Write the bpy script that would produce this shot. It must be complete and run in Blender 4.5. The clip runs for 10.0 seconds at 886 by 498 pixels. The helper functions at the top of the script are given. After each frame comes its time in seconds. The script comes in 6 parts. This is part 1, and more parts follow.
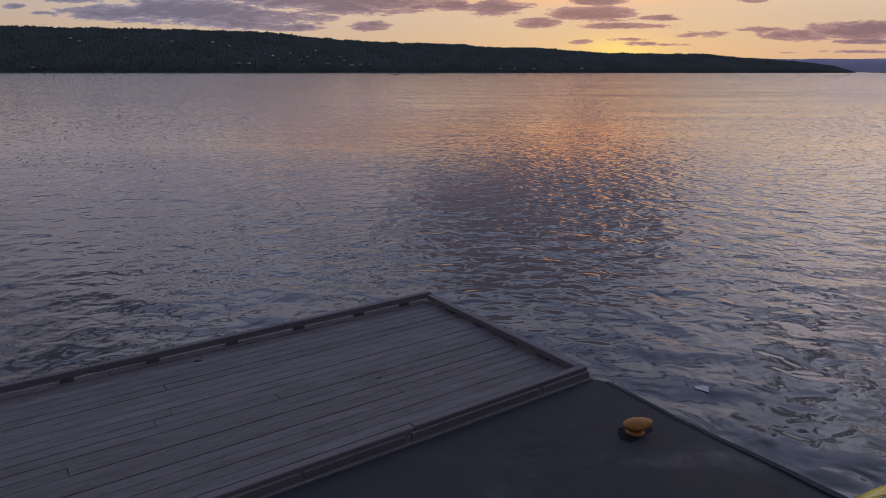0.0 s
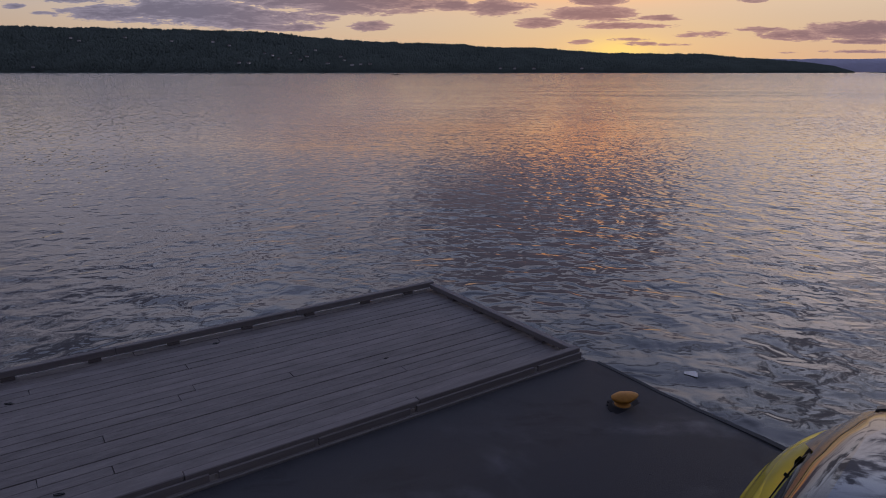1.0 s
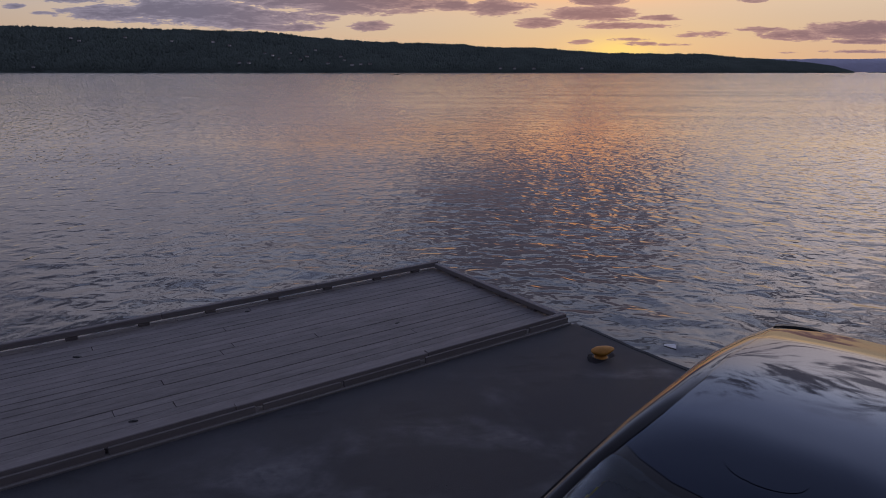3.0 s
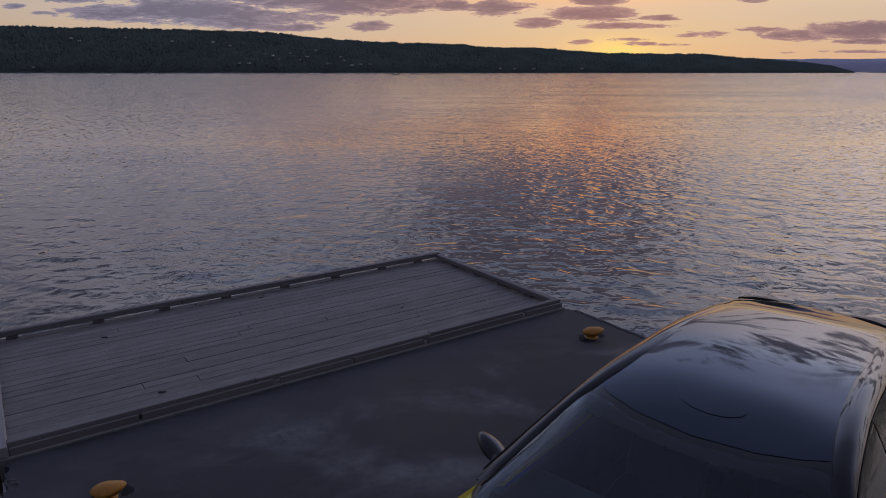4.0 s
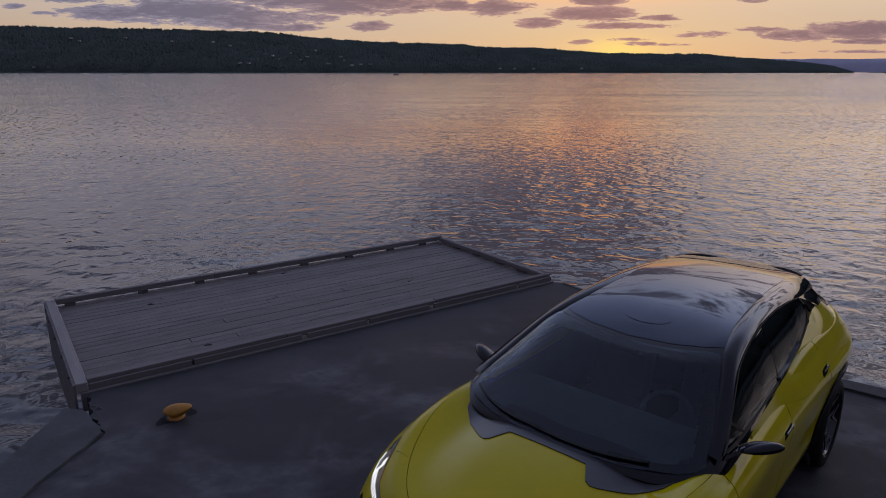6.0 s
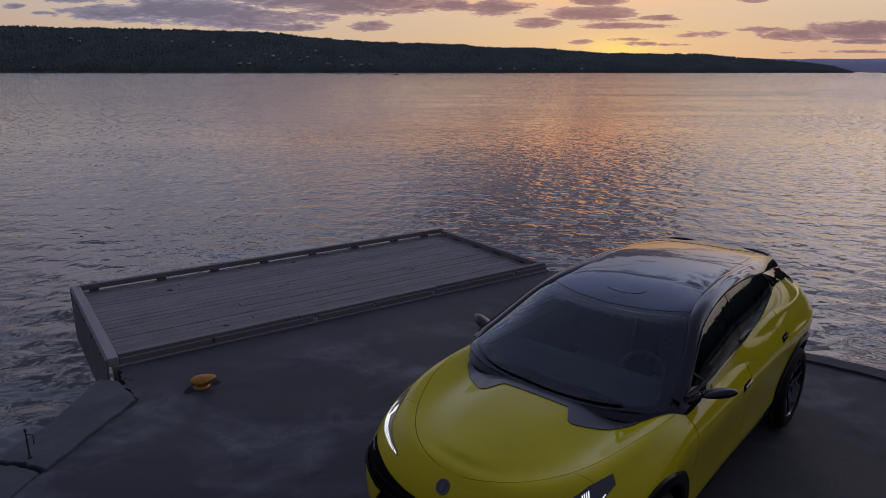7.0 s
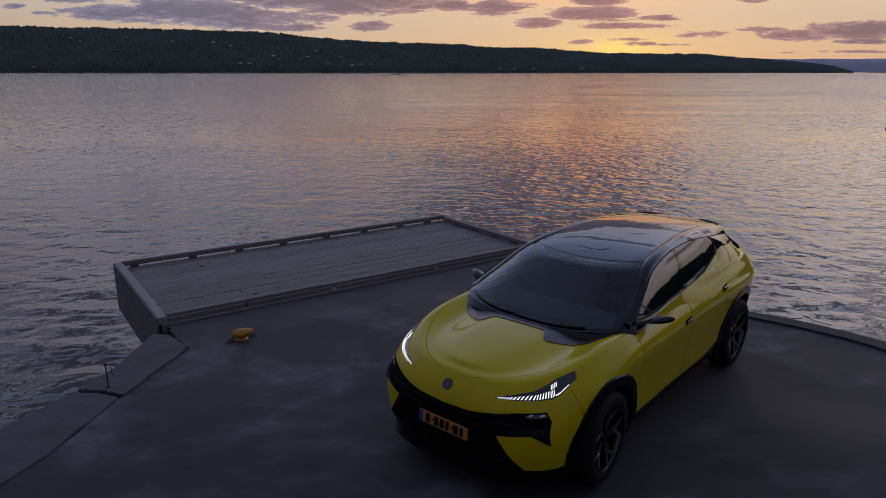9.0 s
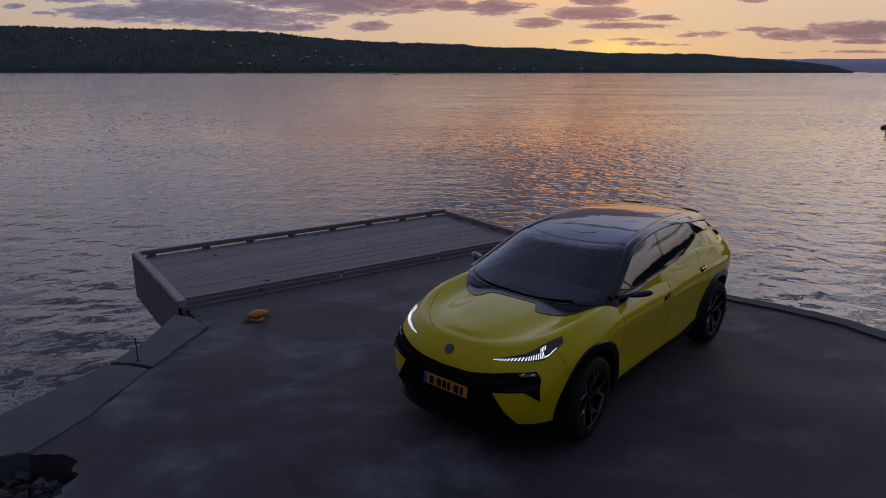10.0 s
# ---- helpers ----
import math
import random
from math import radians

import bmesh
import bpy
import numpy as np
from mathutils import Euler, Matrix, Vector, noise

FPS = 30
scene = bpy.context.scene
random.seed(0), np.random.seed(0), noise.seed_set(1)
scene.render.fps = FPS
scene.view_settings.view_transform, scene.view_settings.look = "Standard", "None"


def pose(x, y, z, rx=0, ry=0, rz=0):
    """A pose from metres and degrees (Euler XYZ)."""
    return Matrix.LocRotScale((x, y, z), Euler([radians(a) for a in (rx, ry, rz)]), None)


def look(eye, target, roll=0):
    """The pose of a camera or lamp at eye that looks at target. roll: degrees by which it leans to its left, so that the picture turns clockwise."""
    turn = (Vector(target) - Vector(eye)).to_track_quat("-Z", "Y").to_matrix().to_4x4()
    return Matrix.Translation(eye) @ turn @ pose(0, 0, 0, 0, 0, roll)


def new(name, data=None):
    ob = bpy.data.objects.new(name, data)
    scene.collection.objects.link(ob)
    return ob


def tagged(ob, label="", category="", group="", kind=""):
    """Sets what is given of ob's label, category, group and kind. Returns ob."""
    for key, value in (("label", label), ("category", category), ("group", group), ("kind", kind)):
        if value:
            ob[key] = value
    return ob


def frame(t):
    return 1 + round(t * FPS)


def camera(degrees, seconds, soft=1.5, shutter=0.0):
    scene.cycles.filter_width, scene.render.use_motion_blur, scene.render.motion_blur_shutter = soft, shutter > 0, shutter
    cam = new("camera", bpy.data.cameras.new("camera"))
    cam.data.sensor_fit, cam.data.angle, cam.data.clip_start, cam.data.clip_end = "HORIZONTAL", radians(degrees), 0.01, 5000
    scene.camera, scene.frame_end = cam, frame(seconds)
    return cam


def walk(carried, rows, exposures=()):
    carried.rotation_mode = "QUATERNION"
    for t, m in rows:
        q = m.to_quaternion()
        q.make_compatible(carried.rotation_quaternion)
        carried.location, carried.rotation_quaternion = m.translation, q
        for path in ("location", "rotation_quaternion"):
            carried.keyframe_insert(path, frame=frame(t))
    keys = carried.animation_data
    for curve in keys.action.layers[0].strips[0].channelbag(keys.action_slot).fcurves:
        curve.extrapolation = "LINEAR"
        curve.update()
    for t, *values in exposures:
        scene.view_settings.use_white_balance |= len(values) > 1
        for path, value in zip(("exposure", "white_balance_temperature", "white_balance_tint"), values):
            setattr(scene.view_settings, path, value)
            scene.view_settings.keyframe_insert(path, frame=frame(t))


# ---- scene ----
cam = camera(67.2, 10.0, soft=0.7)
PATH = [
    (0.0, pose(0.217, 6.434, 3.337, 75.08, 0, 0)),
    (0.5, pose(0.204, 6.161, 3.343, 75.08, 0, 0)),
    (1.0, pose(0.190, 5.873, 3.351, 75.08, 0, 0)),
    (1.5, pose(0.175, 5.578, 3.356, 75.08, 0, 0)),
    (2.0, pose(0.161, 5.275, 3.361, 75.08, 0, 0)),
    (2.5, pose(0.146, 4.966, 3.366, 75.08, 0, 0)),
    (3.0, pose(0.133, 4.653, 3.370, 75.08, 0, 0)),
    (3.5, pose(0.119, 4.334, 3.375, 75.08, 0, 0)),
    (4.0, pose(0.106, 4.013, 3.379, 75.08, 0, 0)),
    (4.5, pose(0.093, 3.687, 3.381, 75.08, 0, 0)),
    (5.0, pose(0.081, 3.359, 3.384, 75.08, 0, 0)),
    (5.5, pose(0.070, 3.029, 3.385, 75.08, 0, 0)),
    (6.0, pose(0.058, 2.697, 3.387, 75.08, 0, 0)),
    (6.5, pose(0.047, 2.363, 3.388, 75.08, 0, 0)),
    (7.0, pose(0.035, 2.029, 3.388, 75.08, 0, 0)),
    (7.5, pose(0.025, 1.692, 3.388, 75.08, 0, 0)),
    (8.0, pose(0.015, 1.356, 3.387, 75.08, 0, 0)),
    (8.5, pose(0.005, 1.018, 3.386, 75.08, 0, 0)),
    (9.0, pose(-0.004, 0.680, 3.385, 75.08, 0, 0)),
    (9.5, pose(-0.013, 0.340, 3.383, 75.08, 0, 0)),
    (10.0, pose(-0.023, 0.000, 3.380, 75.08, 0, 0)),
]
walk(cam, PATH)

# ---- node helpers ----


class Nodes:
    """Short hand for building a node tree."""

    def __init__(self, tree):
        self.tree = tree
        tree.nodes.clear()

    def add(self, kind, inputs=None):
        n = self.tree.nodes.new(kind)
        for key, value in (inputs or {}).items():
            self.put(n.inputs[key], value)
        return n

    def put(self, socket, value):
        if isinstance(value, bpy.types.NodeSocket):
            self.tree.links.new(value, socket)
        elif isinstance(value, bpy.types.Node):
            self.tree.links.new(value.outputs[0], socket)
        else:
            socket.default_value = value

    def math(self, op, a, b=0.0, c=0.0, clamp=False):
        n = self.add("ShaderNodeMath")
        n.operation, n.use_clamp = op, clamp
        for i, v in enumerate((a, b, c)):
            self.put(n.inputs[i], v)
        return n.outputs[0]

    def mix(self, factor, a, b, blend="MIX"):
        n = self.add("ShaderNodeMix")
        n.data_type, n.blend_type = "RGBA", blend
        self.put(n.inputs[0], factor)
        self.put(n.inputs[6], a if not isinstance(a, tuple) else (*a[:3], 1))
        self.put(n.inputs[7], b if not isinstance(b, tuple) else (*b[:3], 1))
        return n.outputs[2]

    def span(self, value, lo, hi, to_lo=0.0, to_hi=1.0, smooth=False):
        n = self.add("ShaderNodeMapRange")
        n.interpolation_type = "SMOOTHSTEP" if smooth else "LINEAR"
        for i, v in enumerate((value, lo, hi, to_lo, to_hi)):
            self.put(n.inputs[i], v)
        return n.outputs[0]

    def noise(self, vector, scale, detail=3.0, rough=0.55, distortion=0.0):
        n = self.add("ShaderNodeTexNoise", {"Scale": scale, "Detail": detail, "Roughness": rough, "Distortion": distortion})
        if vector is not None:
            self.put(n.inputs["Vector"], vector)
        return n.outputs["Fac"]

    def ramp(self, value, stops):
        n = self.add("ShaderNodeValToRGB")
        e = n.color_ramp.elements
        while len(e) < len(stops):
            e.new(0.5)
        for el, (at, col) in zip(e, stops):
            el.position, el.color = at, (*col, 1)
        self.put(n.inputs[0], value)
        return n.outputs[0]

    def stretch(self, vector, x, y, z, rz=0.0):
        n = self.add("ShaderNodeMapping")
        self.put(n.inputs["Vector"], vector)
        n.inputs["Rotation"].default_value = (0, 0, radians(rz))
        n.inputs["Scale"].default_value = (x, y, z)
        return n.outputs[0]


# ---- world: dusk sky with long cloud banks, sun low behind the far ridge ----
SUN_AZ = 14.4  # degrees to the right of straight ahead
world = bpy.data.worlds.new("dusk_sky")
scene.world = world
world.use_nodes = True
w = Nodes(world.node_tree)
coord = w.add("ShaderNodeTexCoord").outputs["Generated"]
sep = w.add("ShaderNodeSeparateXYZ", {0: coord})
dx, dy, dz = sep.outputs
nishita = w.add("ShaderNodeTexSky")
nishita.sky_type, nishita.sun_disc = "NISHITA", False
nishita.sun_elevation, nishita.sun_rotation = radians(0.8), radians(SUN_AZ)
nishita.air_density, nishita.dust_density, nishita.ozone_density = 1.2, 2.0, 1.5
up = w.math("MAXIMUM", dz, 0.0)
# colour by height above the horizon, towards and away from the sun
towards = w.ramp(up, [(0.0, (0.72, 0.42, 0.25)), (0.05, (0.635, 0.465, 0.33)), (0.10, (0.63, 0.52, 0.42)), (0.145, (0.56, 0.49, 0.50)), (0.22, (0.54, 0.50, 0.60)),
                      (0.32, (0.68, 0.67, 0.84)), (0.42, (0.70, 0.78, 1.12)), (0.52, (0.54, 0.62, 1.00)), (0.70, (0.26, 0.295, 0.48)), (1.0, (0.14, 0.155, 0.255))])
away = w.ramp(up, [(0.0, (0.12, 0.10, 0.14)), (0.1, (0.13, 0.12, 0.16)), (0.4, (0.14, 0.14, 0.21)), (1.0, (0.135, 0.15, 0.25))])
sunward = w.math("ADD", w.math("MULTIPLY", dx, math.sin(radians(SUN_AZ))), w.math("MULTIPLY", dy, math.cos(radians(SUN_AZ))))
clear = w.mix(w.span(sunward, 0.0, 0.97, smooth=True), away, towards)
# yellow glow over the hidden sun
ga = w.math("DIVIDE", dx, w.math("MAXIMUM", dy, 0.05))
ge = w.math("DIVIDE", dz, w.math("MAXIMUM", dy, 0.05))


def blob(az, el, wide, high, crisp=1.0):
    """A soft oval in the sky ahead, by the tangents of its bearing and height."""
    a = w.math("DIVIDE", w.math("SUBTRACT", ga, az), wide)
    e = w.math("DIVIDE", w.math("SUBTRACT", ge, el), high)
    r = w.math("ADD", w.math("MULTIPLY", a, a), w.math("MULTIPLY", e, e))
    return w.math("POWER", 2.718, w.math("MULTIPLY", w.math("POWER", r, crisp), -1.0))


ahead = w.span(dy, 0.05, 0.3)
glow = w.math("MULTIPLY", w.math("ADD", w.math("MULTIPLY", blob(0.254, 0.030, 0.060, 0.016), 0.6),
                                 w.math("MULTIPLY", blob(0.254, 0.03, 0.25, 0.06), 0.22)), ahead)
clear = w.mix(w.math("MULTIPLY", glow, 1.0, clamp=True), clear, (1.0, 0.74, 0.20))
# warm haze lit from below over the sun, and a pale clear stretch down the fjord
warm = w.math("MULTIPLY", w.math("MULTIPLY", blob(0.01, 0.118, 0.33, 0.028), 0.80), ahead)
clear = w.mix(warm, clear, (0.95, 0.46, 0.20))
ember = w.math("MULTIPLY", w.math("MULTIPLY", blob(-0.17, 0.155, 0.13, 0.026), 0.38), ahead)
clear = w.mix(ember, clear, (1.15, 0.52, 0.24))
pale_gold = w.math("MULTIPLY", w.math("MULTIPLY", blob(0.52, 0.135, 0.26, 0.030), 0.65), ahead)
clear = w.mix(pale_gold, clear, (0.98, 0.66, 0.36))
red = w.math("MULTIPLY", w.math("MULTIPLY", blob(0.22, 0.140, 0.13, 0.030), 0.95), ahead)
clear = w.mix(red, clear, (1.45, 0.58, 0.20))
clear = w.mix(w.math("MULTIPLY", w.math("MULTIPLY", w.span(ga, 0.22, 0.70, smooth=True), w.math("MULTIPLY", w.span(up, 0.09, 0.16), w.span(up, 0.66, 0.34))), ahead), clear, w.mix(1.0, clear, (2.5, 2.3, 2.0), "MULTIPLY"))
# cool haze above the western ridge
clear = w.mix(w.math("MULTIPLY", w.math("MULTIPLY", blob(-0.55, 0.172, 0.30, 0.055), 0.9), ahead), clear, (0.42, 0.395, 0.50))
# a pale veil over the western end of the fjord
clear = w.mix(w.math("MULTIPLY", w.math("MULTIPLY", w.span(ga, -0.05, -0.45, smooth=True), w.span(up, 0.18, 0.26)), ahead), clear, w.mix(1.0, clear, (1.24, 1.24, 1.24), "MULTIPLY"))
# clouds: a flat layer seen in perspective, torn by noise
flat = w.add("ShaderNodeCombineXYZ", {0: w.math("DIVIDE", dx, w.math("ADD", up, 0.10)), 1: w.math("DIVIDE", dy, w.math("ADD", up, 0.10)), 2: 0.0})
layer = w.noise(w.stretch(flat, 0.8, 1.4, 1), 2.4, 6.0, 0.58, 0.3)
torn_at = w.add("ShaderNodeCombineXYZ", {0: w.math("DIVIDE", w.math("MULTIPLY", ga, 9.0), w.math("ADD", 1.0, w.math("MULTIPLY", w.math("MAXIMUM", w.math("SUBTRACT", ge, 0.2), 0.0), 6.0))), 1: w.math("MULTIPLY", w.math("DIVIDE", ge, w.math("ADD", 1.0, w.math("MULTIPLY", w.math("MAXIMUM", w.math("SUBTRACT", ge, 0.1), 0.0), 6.0))), 46.0), 2: 0.0})
torn = w.noise(torn_at, 1.7, 8.0, 0.66, 0.9)
banks = None
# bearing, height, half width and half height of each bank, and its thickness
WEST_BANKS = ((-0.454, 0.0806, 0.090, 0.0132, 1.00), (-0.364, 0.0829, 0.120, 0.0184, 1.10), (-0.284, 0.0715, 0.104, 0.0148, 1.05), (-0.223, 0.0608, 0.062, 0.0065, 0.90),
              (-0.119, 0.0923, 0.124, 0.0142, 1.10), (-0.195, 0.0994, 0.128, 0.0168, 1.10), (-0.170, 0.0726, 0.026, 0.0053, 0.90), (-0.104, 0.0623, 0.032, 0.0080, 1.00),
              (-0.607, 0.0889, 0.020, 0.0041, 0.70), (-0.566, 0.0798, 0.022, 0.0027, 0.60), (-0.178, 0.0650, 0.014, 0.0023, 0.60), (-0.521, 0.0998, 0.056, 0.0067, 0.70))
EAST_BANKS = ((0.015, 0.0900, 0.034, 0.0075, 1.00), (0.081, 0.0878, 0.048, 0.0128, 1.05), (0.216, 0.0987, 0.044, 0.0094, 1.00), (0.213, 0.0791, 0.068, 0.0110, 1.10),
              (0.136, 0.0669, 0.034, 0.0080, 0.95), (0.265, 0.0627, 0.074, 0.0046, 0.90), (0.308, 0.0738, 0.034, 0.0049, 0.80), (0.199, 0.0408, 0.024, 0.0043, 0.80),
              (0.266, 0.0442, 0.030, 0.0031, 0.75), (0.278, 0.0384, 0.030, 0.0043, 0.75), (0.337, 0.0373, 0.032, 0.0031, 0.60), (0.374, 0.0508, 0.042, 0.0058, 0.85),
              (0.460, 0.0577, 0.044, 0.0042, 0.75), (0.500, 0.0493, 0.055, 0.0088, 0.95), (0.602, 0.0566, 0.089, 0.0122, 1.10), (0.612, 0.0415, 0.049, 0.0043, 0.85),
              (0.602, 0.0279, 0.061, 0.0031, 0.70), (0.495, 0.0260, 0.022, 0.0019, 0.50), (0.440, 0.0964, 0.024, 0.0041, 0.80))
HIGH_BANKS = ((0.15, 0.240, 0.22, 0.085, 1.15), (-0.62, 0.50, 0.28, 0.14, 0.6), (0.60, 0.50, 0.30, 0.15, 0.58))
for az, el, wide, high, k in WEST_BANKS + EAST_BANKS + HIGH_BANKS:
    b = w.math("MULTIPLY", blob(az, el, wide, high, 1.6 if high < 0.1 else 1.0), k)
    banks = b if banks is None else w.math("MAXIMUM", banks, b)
shred = w.noise(torn_at, 6.5, 6.0, 0.7, 0.6)
frayed = w.math("ADD", w.math("MULTIPLY", w.math("SUBTRACT", torn, 0.5), 1.9), w.math("MULTIPLY", w.math("SUBTRACT", shred, 0.5), 0.95))
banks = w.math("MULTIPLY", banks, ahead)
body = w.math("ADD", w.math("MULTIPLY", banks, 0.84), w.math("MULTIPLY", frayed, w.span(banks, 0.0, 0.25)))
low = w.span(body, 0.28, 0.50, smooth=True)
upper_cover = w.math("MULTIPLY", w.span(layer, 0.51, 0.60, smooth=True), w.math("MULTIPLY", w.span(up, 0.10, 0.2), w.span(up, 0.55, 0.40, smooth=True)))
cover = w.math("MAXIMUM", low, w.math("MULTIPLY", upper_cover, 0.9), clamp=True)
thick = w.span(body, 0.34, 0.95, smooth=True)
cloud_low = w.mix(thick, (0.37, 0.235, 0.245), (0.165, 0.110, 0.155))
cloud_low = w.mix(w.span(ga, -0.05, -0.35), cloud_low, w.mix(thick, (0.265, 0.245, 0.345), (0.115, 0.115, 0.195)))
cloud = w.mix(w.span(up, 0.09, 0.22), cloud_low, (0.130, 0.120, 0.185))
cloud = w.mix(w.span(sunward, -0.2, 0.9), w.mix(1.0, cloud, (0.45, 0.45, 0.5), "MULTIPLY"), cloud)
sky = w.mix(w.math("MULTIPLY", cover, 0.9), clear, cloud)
sky = w.mix(0.012, sky, nishita, "ADD")
background = w.add("ShaderNodeBackground", {"Color": sky, "Strength": 1.0})
w.add("ShaderNodeOutputWorld", {0: background})

sun = new("sun", bpy.data.lights.new("sun", "SUN"))
sun.data.energy, sun.data.angle, sun.data.color = 2.0, radians(0.5), (1.0, 0.60, 0.28)
sun.matrix_world = look((0, 0, 30), (-math.sin(radians(SUN_AZ)) * 10, -math.cos(radians(SUN_AZ)) * 10, 29.86))

# ---- materials ----


def surface(name, color, rough=0.6, metal=0.0, spread=0.15, grain=30.0, stain=2.0, bump=0.1, depth=0.004, coat=0.0,
            stretch=(1, 1, 1), per_piece=0.0, spec=0.5, rough_spread=0.1, leafy=False, sheen=(1, 1, 1)):
    """A painted or natural surface: colour that varies at two scales, with fine relief."""
    m = bpy.data.materials.new(name)
    m.use_nodes = True
    n = Nodes(m.node_tree)
    at = n.stretch(n.add("ShaderNodeTexCoord").outputs["Object"], *stretch)
    fine = n.noise(at, grain, 4.0, 0.6)
    broad = n.noise(at, stain, 4.0, 0.6, 0.4)
    vary = n.math("ADD", n.math("MULTIPLY", n.math("SUBTRACT", fine, 0.5), spread * 1.2), n.math("MULTIPLY", n.math("SUBTRACT", broad, 0.5), spread * 2.2))
    if per_piece:
        vary = n.math("ADD", vary, n.math("MULTIPLY", n.math("SUBTRACT", n.add("ShaderNodeObjectInfo").outputs["Random"], 0.5), per_piece))
    value = n.math("ADD", vary, 1.0)
    col = n.mix(1.0, color, n.add("ShaderNodeCombineXYZ", {0: value, 1: value, 2: value}).outputs[0], "MULTIPLY")
    b = n.add("ShaderNodeBump", {"Strength": bump, "Distance": depth, "Height": n.math("ADD", fine, n.math("MULTIPLY", broad, 0.5))})
    p = n.add("ShaderNodeBsdfPrincipled", {"Base Color": col, "Metallic": metal, "Coat Weight": coat, "Coat Roughness": 0.03, "Specular IOR Level": spec, "Specular Tint": (*sheen, 1),
                                           "Roughness": n.math("ADD", n.math("MULTIPLY", n.math("SUBTRACT", broad, 0.5), rough_spread), rough, clamp=True)})
    if bump:
        n.put(p.inputs["Normal"], b.outputs[0])
    if leafy:
        mean = n.add("ShaderNodeVectorMath", {0: n.add("ShaderNodeNewGeometry").outputs["Normal"], 1: (0.0, -0.8, 1.8)})
        mean.operation = "ADD"
        unit = n.add("ShaderNodeVectorMath", {0: mean.outputs[0]})
        unit.operation = "NORMALIZE"
        n.put(p.inputs["Normal"], unit.outputs[0])
    n.add("ShaderNodeOutputMaterial", {0: p})
    return m


def water_material():
    """Ripples of three sizes, long across the fjord, calmer in patches and in the lee of the platform."""
    m = bpy.data.materials.new("fjord_water")
    m.use_nodes = True
    n = Nodes(m.node_tree)
    at = n.add("ShaderNodeTexCoord").outputs["Object"]
    wx_, wy_ = n.add("ShaderNodeSeparateXYZ", {0: at}).outputs[:2]
    gusts = n.span(n.noise(n.stretch(at, 0.030, 0.09, 1, 8), 1.0, 3.0, 0.5), 0.35, 0.65, 0.55, 1.15)
    lee = n.math("MULTIPLY", n.span(wx_, -20.0, 2.0, 0.8, 1.0, smooth=True), n.span(wy_, 11.0, 24.0, 0.50, 1.0, smooth=True))
    reach = n.math("MULTIPLY", n.math("MULTIPLY", gusts, lee), n.math("MULTIPLY", n.span(wy_, 40.0, 150.0, 1.0, 2.3), n.span(wy_, 200.0, 900.0, 1.0, 1.7)))
    height = None
    for sx_, sy_, turn, detail, twist, tall in ((0.50, 0.64, -10, 1.0, 0.3, 0.088), (1.75, 1.95, 10, 1.0, 0.6, 0.078), (5.0, 4.6, -20, 0.0, 0.4, 0.008)):
        h = n.math("MULTIPLY", n.noise(n.stretch(at, sx_, sy_, 1, turn), 1.0, detail, 0.45, twist), tall)
        height = h if height is None else n.math("ADD", height, h)
    b = n.add("ShaderNodeBump", {"Strength": 1.0, "Distance": 1.0, "Height": n.math("MULTIPLY", height, reach)})
    # far off only the near faces of the ripples are seen over their crests
    bx_, by_, bz_ = n.add("ShaderNodeSeparateXYZ", {0: b.outputs[0]}).outputs
    seen = n.math("SUBTRACT", n.math("MULTIPLY", by_, 0.45), n.math("MULTIPLY", n.math("ABSOLUTE", by_), 0.80))
    far = n.span(wy_, 8.0, 42.0, smooth=True)
    leant = n.math("ADD", n.math("MULTIPLY", by_, n.math("SUBTRACT", 1.0, far)), n.math("MULTIPLY", seen, far))
    unit = n.add("ShaderNodeVectorMath", {0: n.add("ShaderNodeCombineXYZ", {0: bx_, 1: leant, 2: bz_}).outputs[0]})
    unit.operation = "NORMALIZE"
    p = n.add("ShaderNodeBsdfPrincipled", {"Base Color": (0.022, 0.023, 0.027, 1), "Roughness": 0.03, "IOR": 1.333, "Normal": unit.outputs[0]})
    n.add("ShaderNodeOutputMaterial", {0: p})
    return m


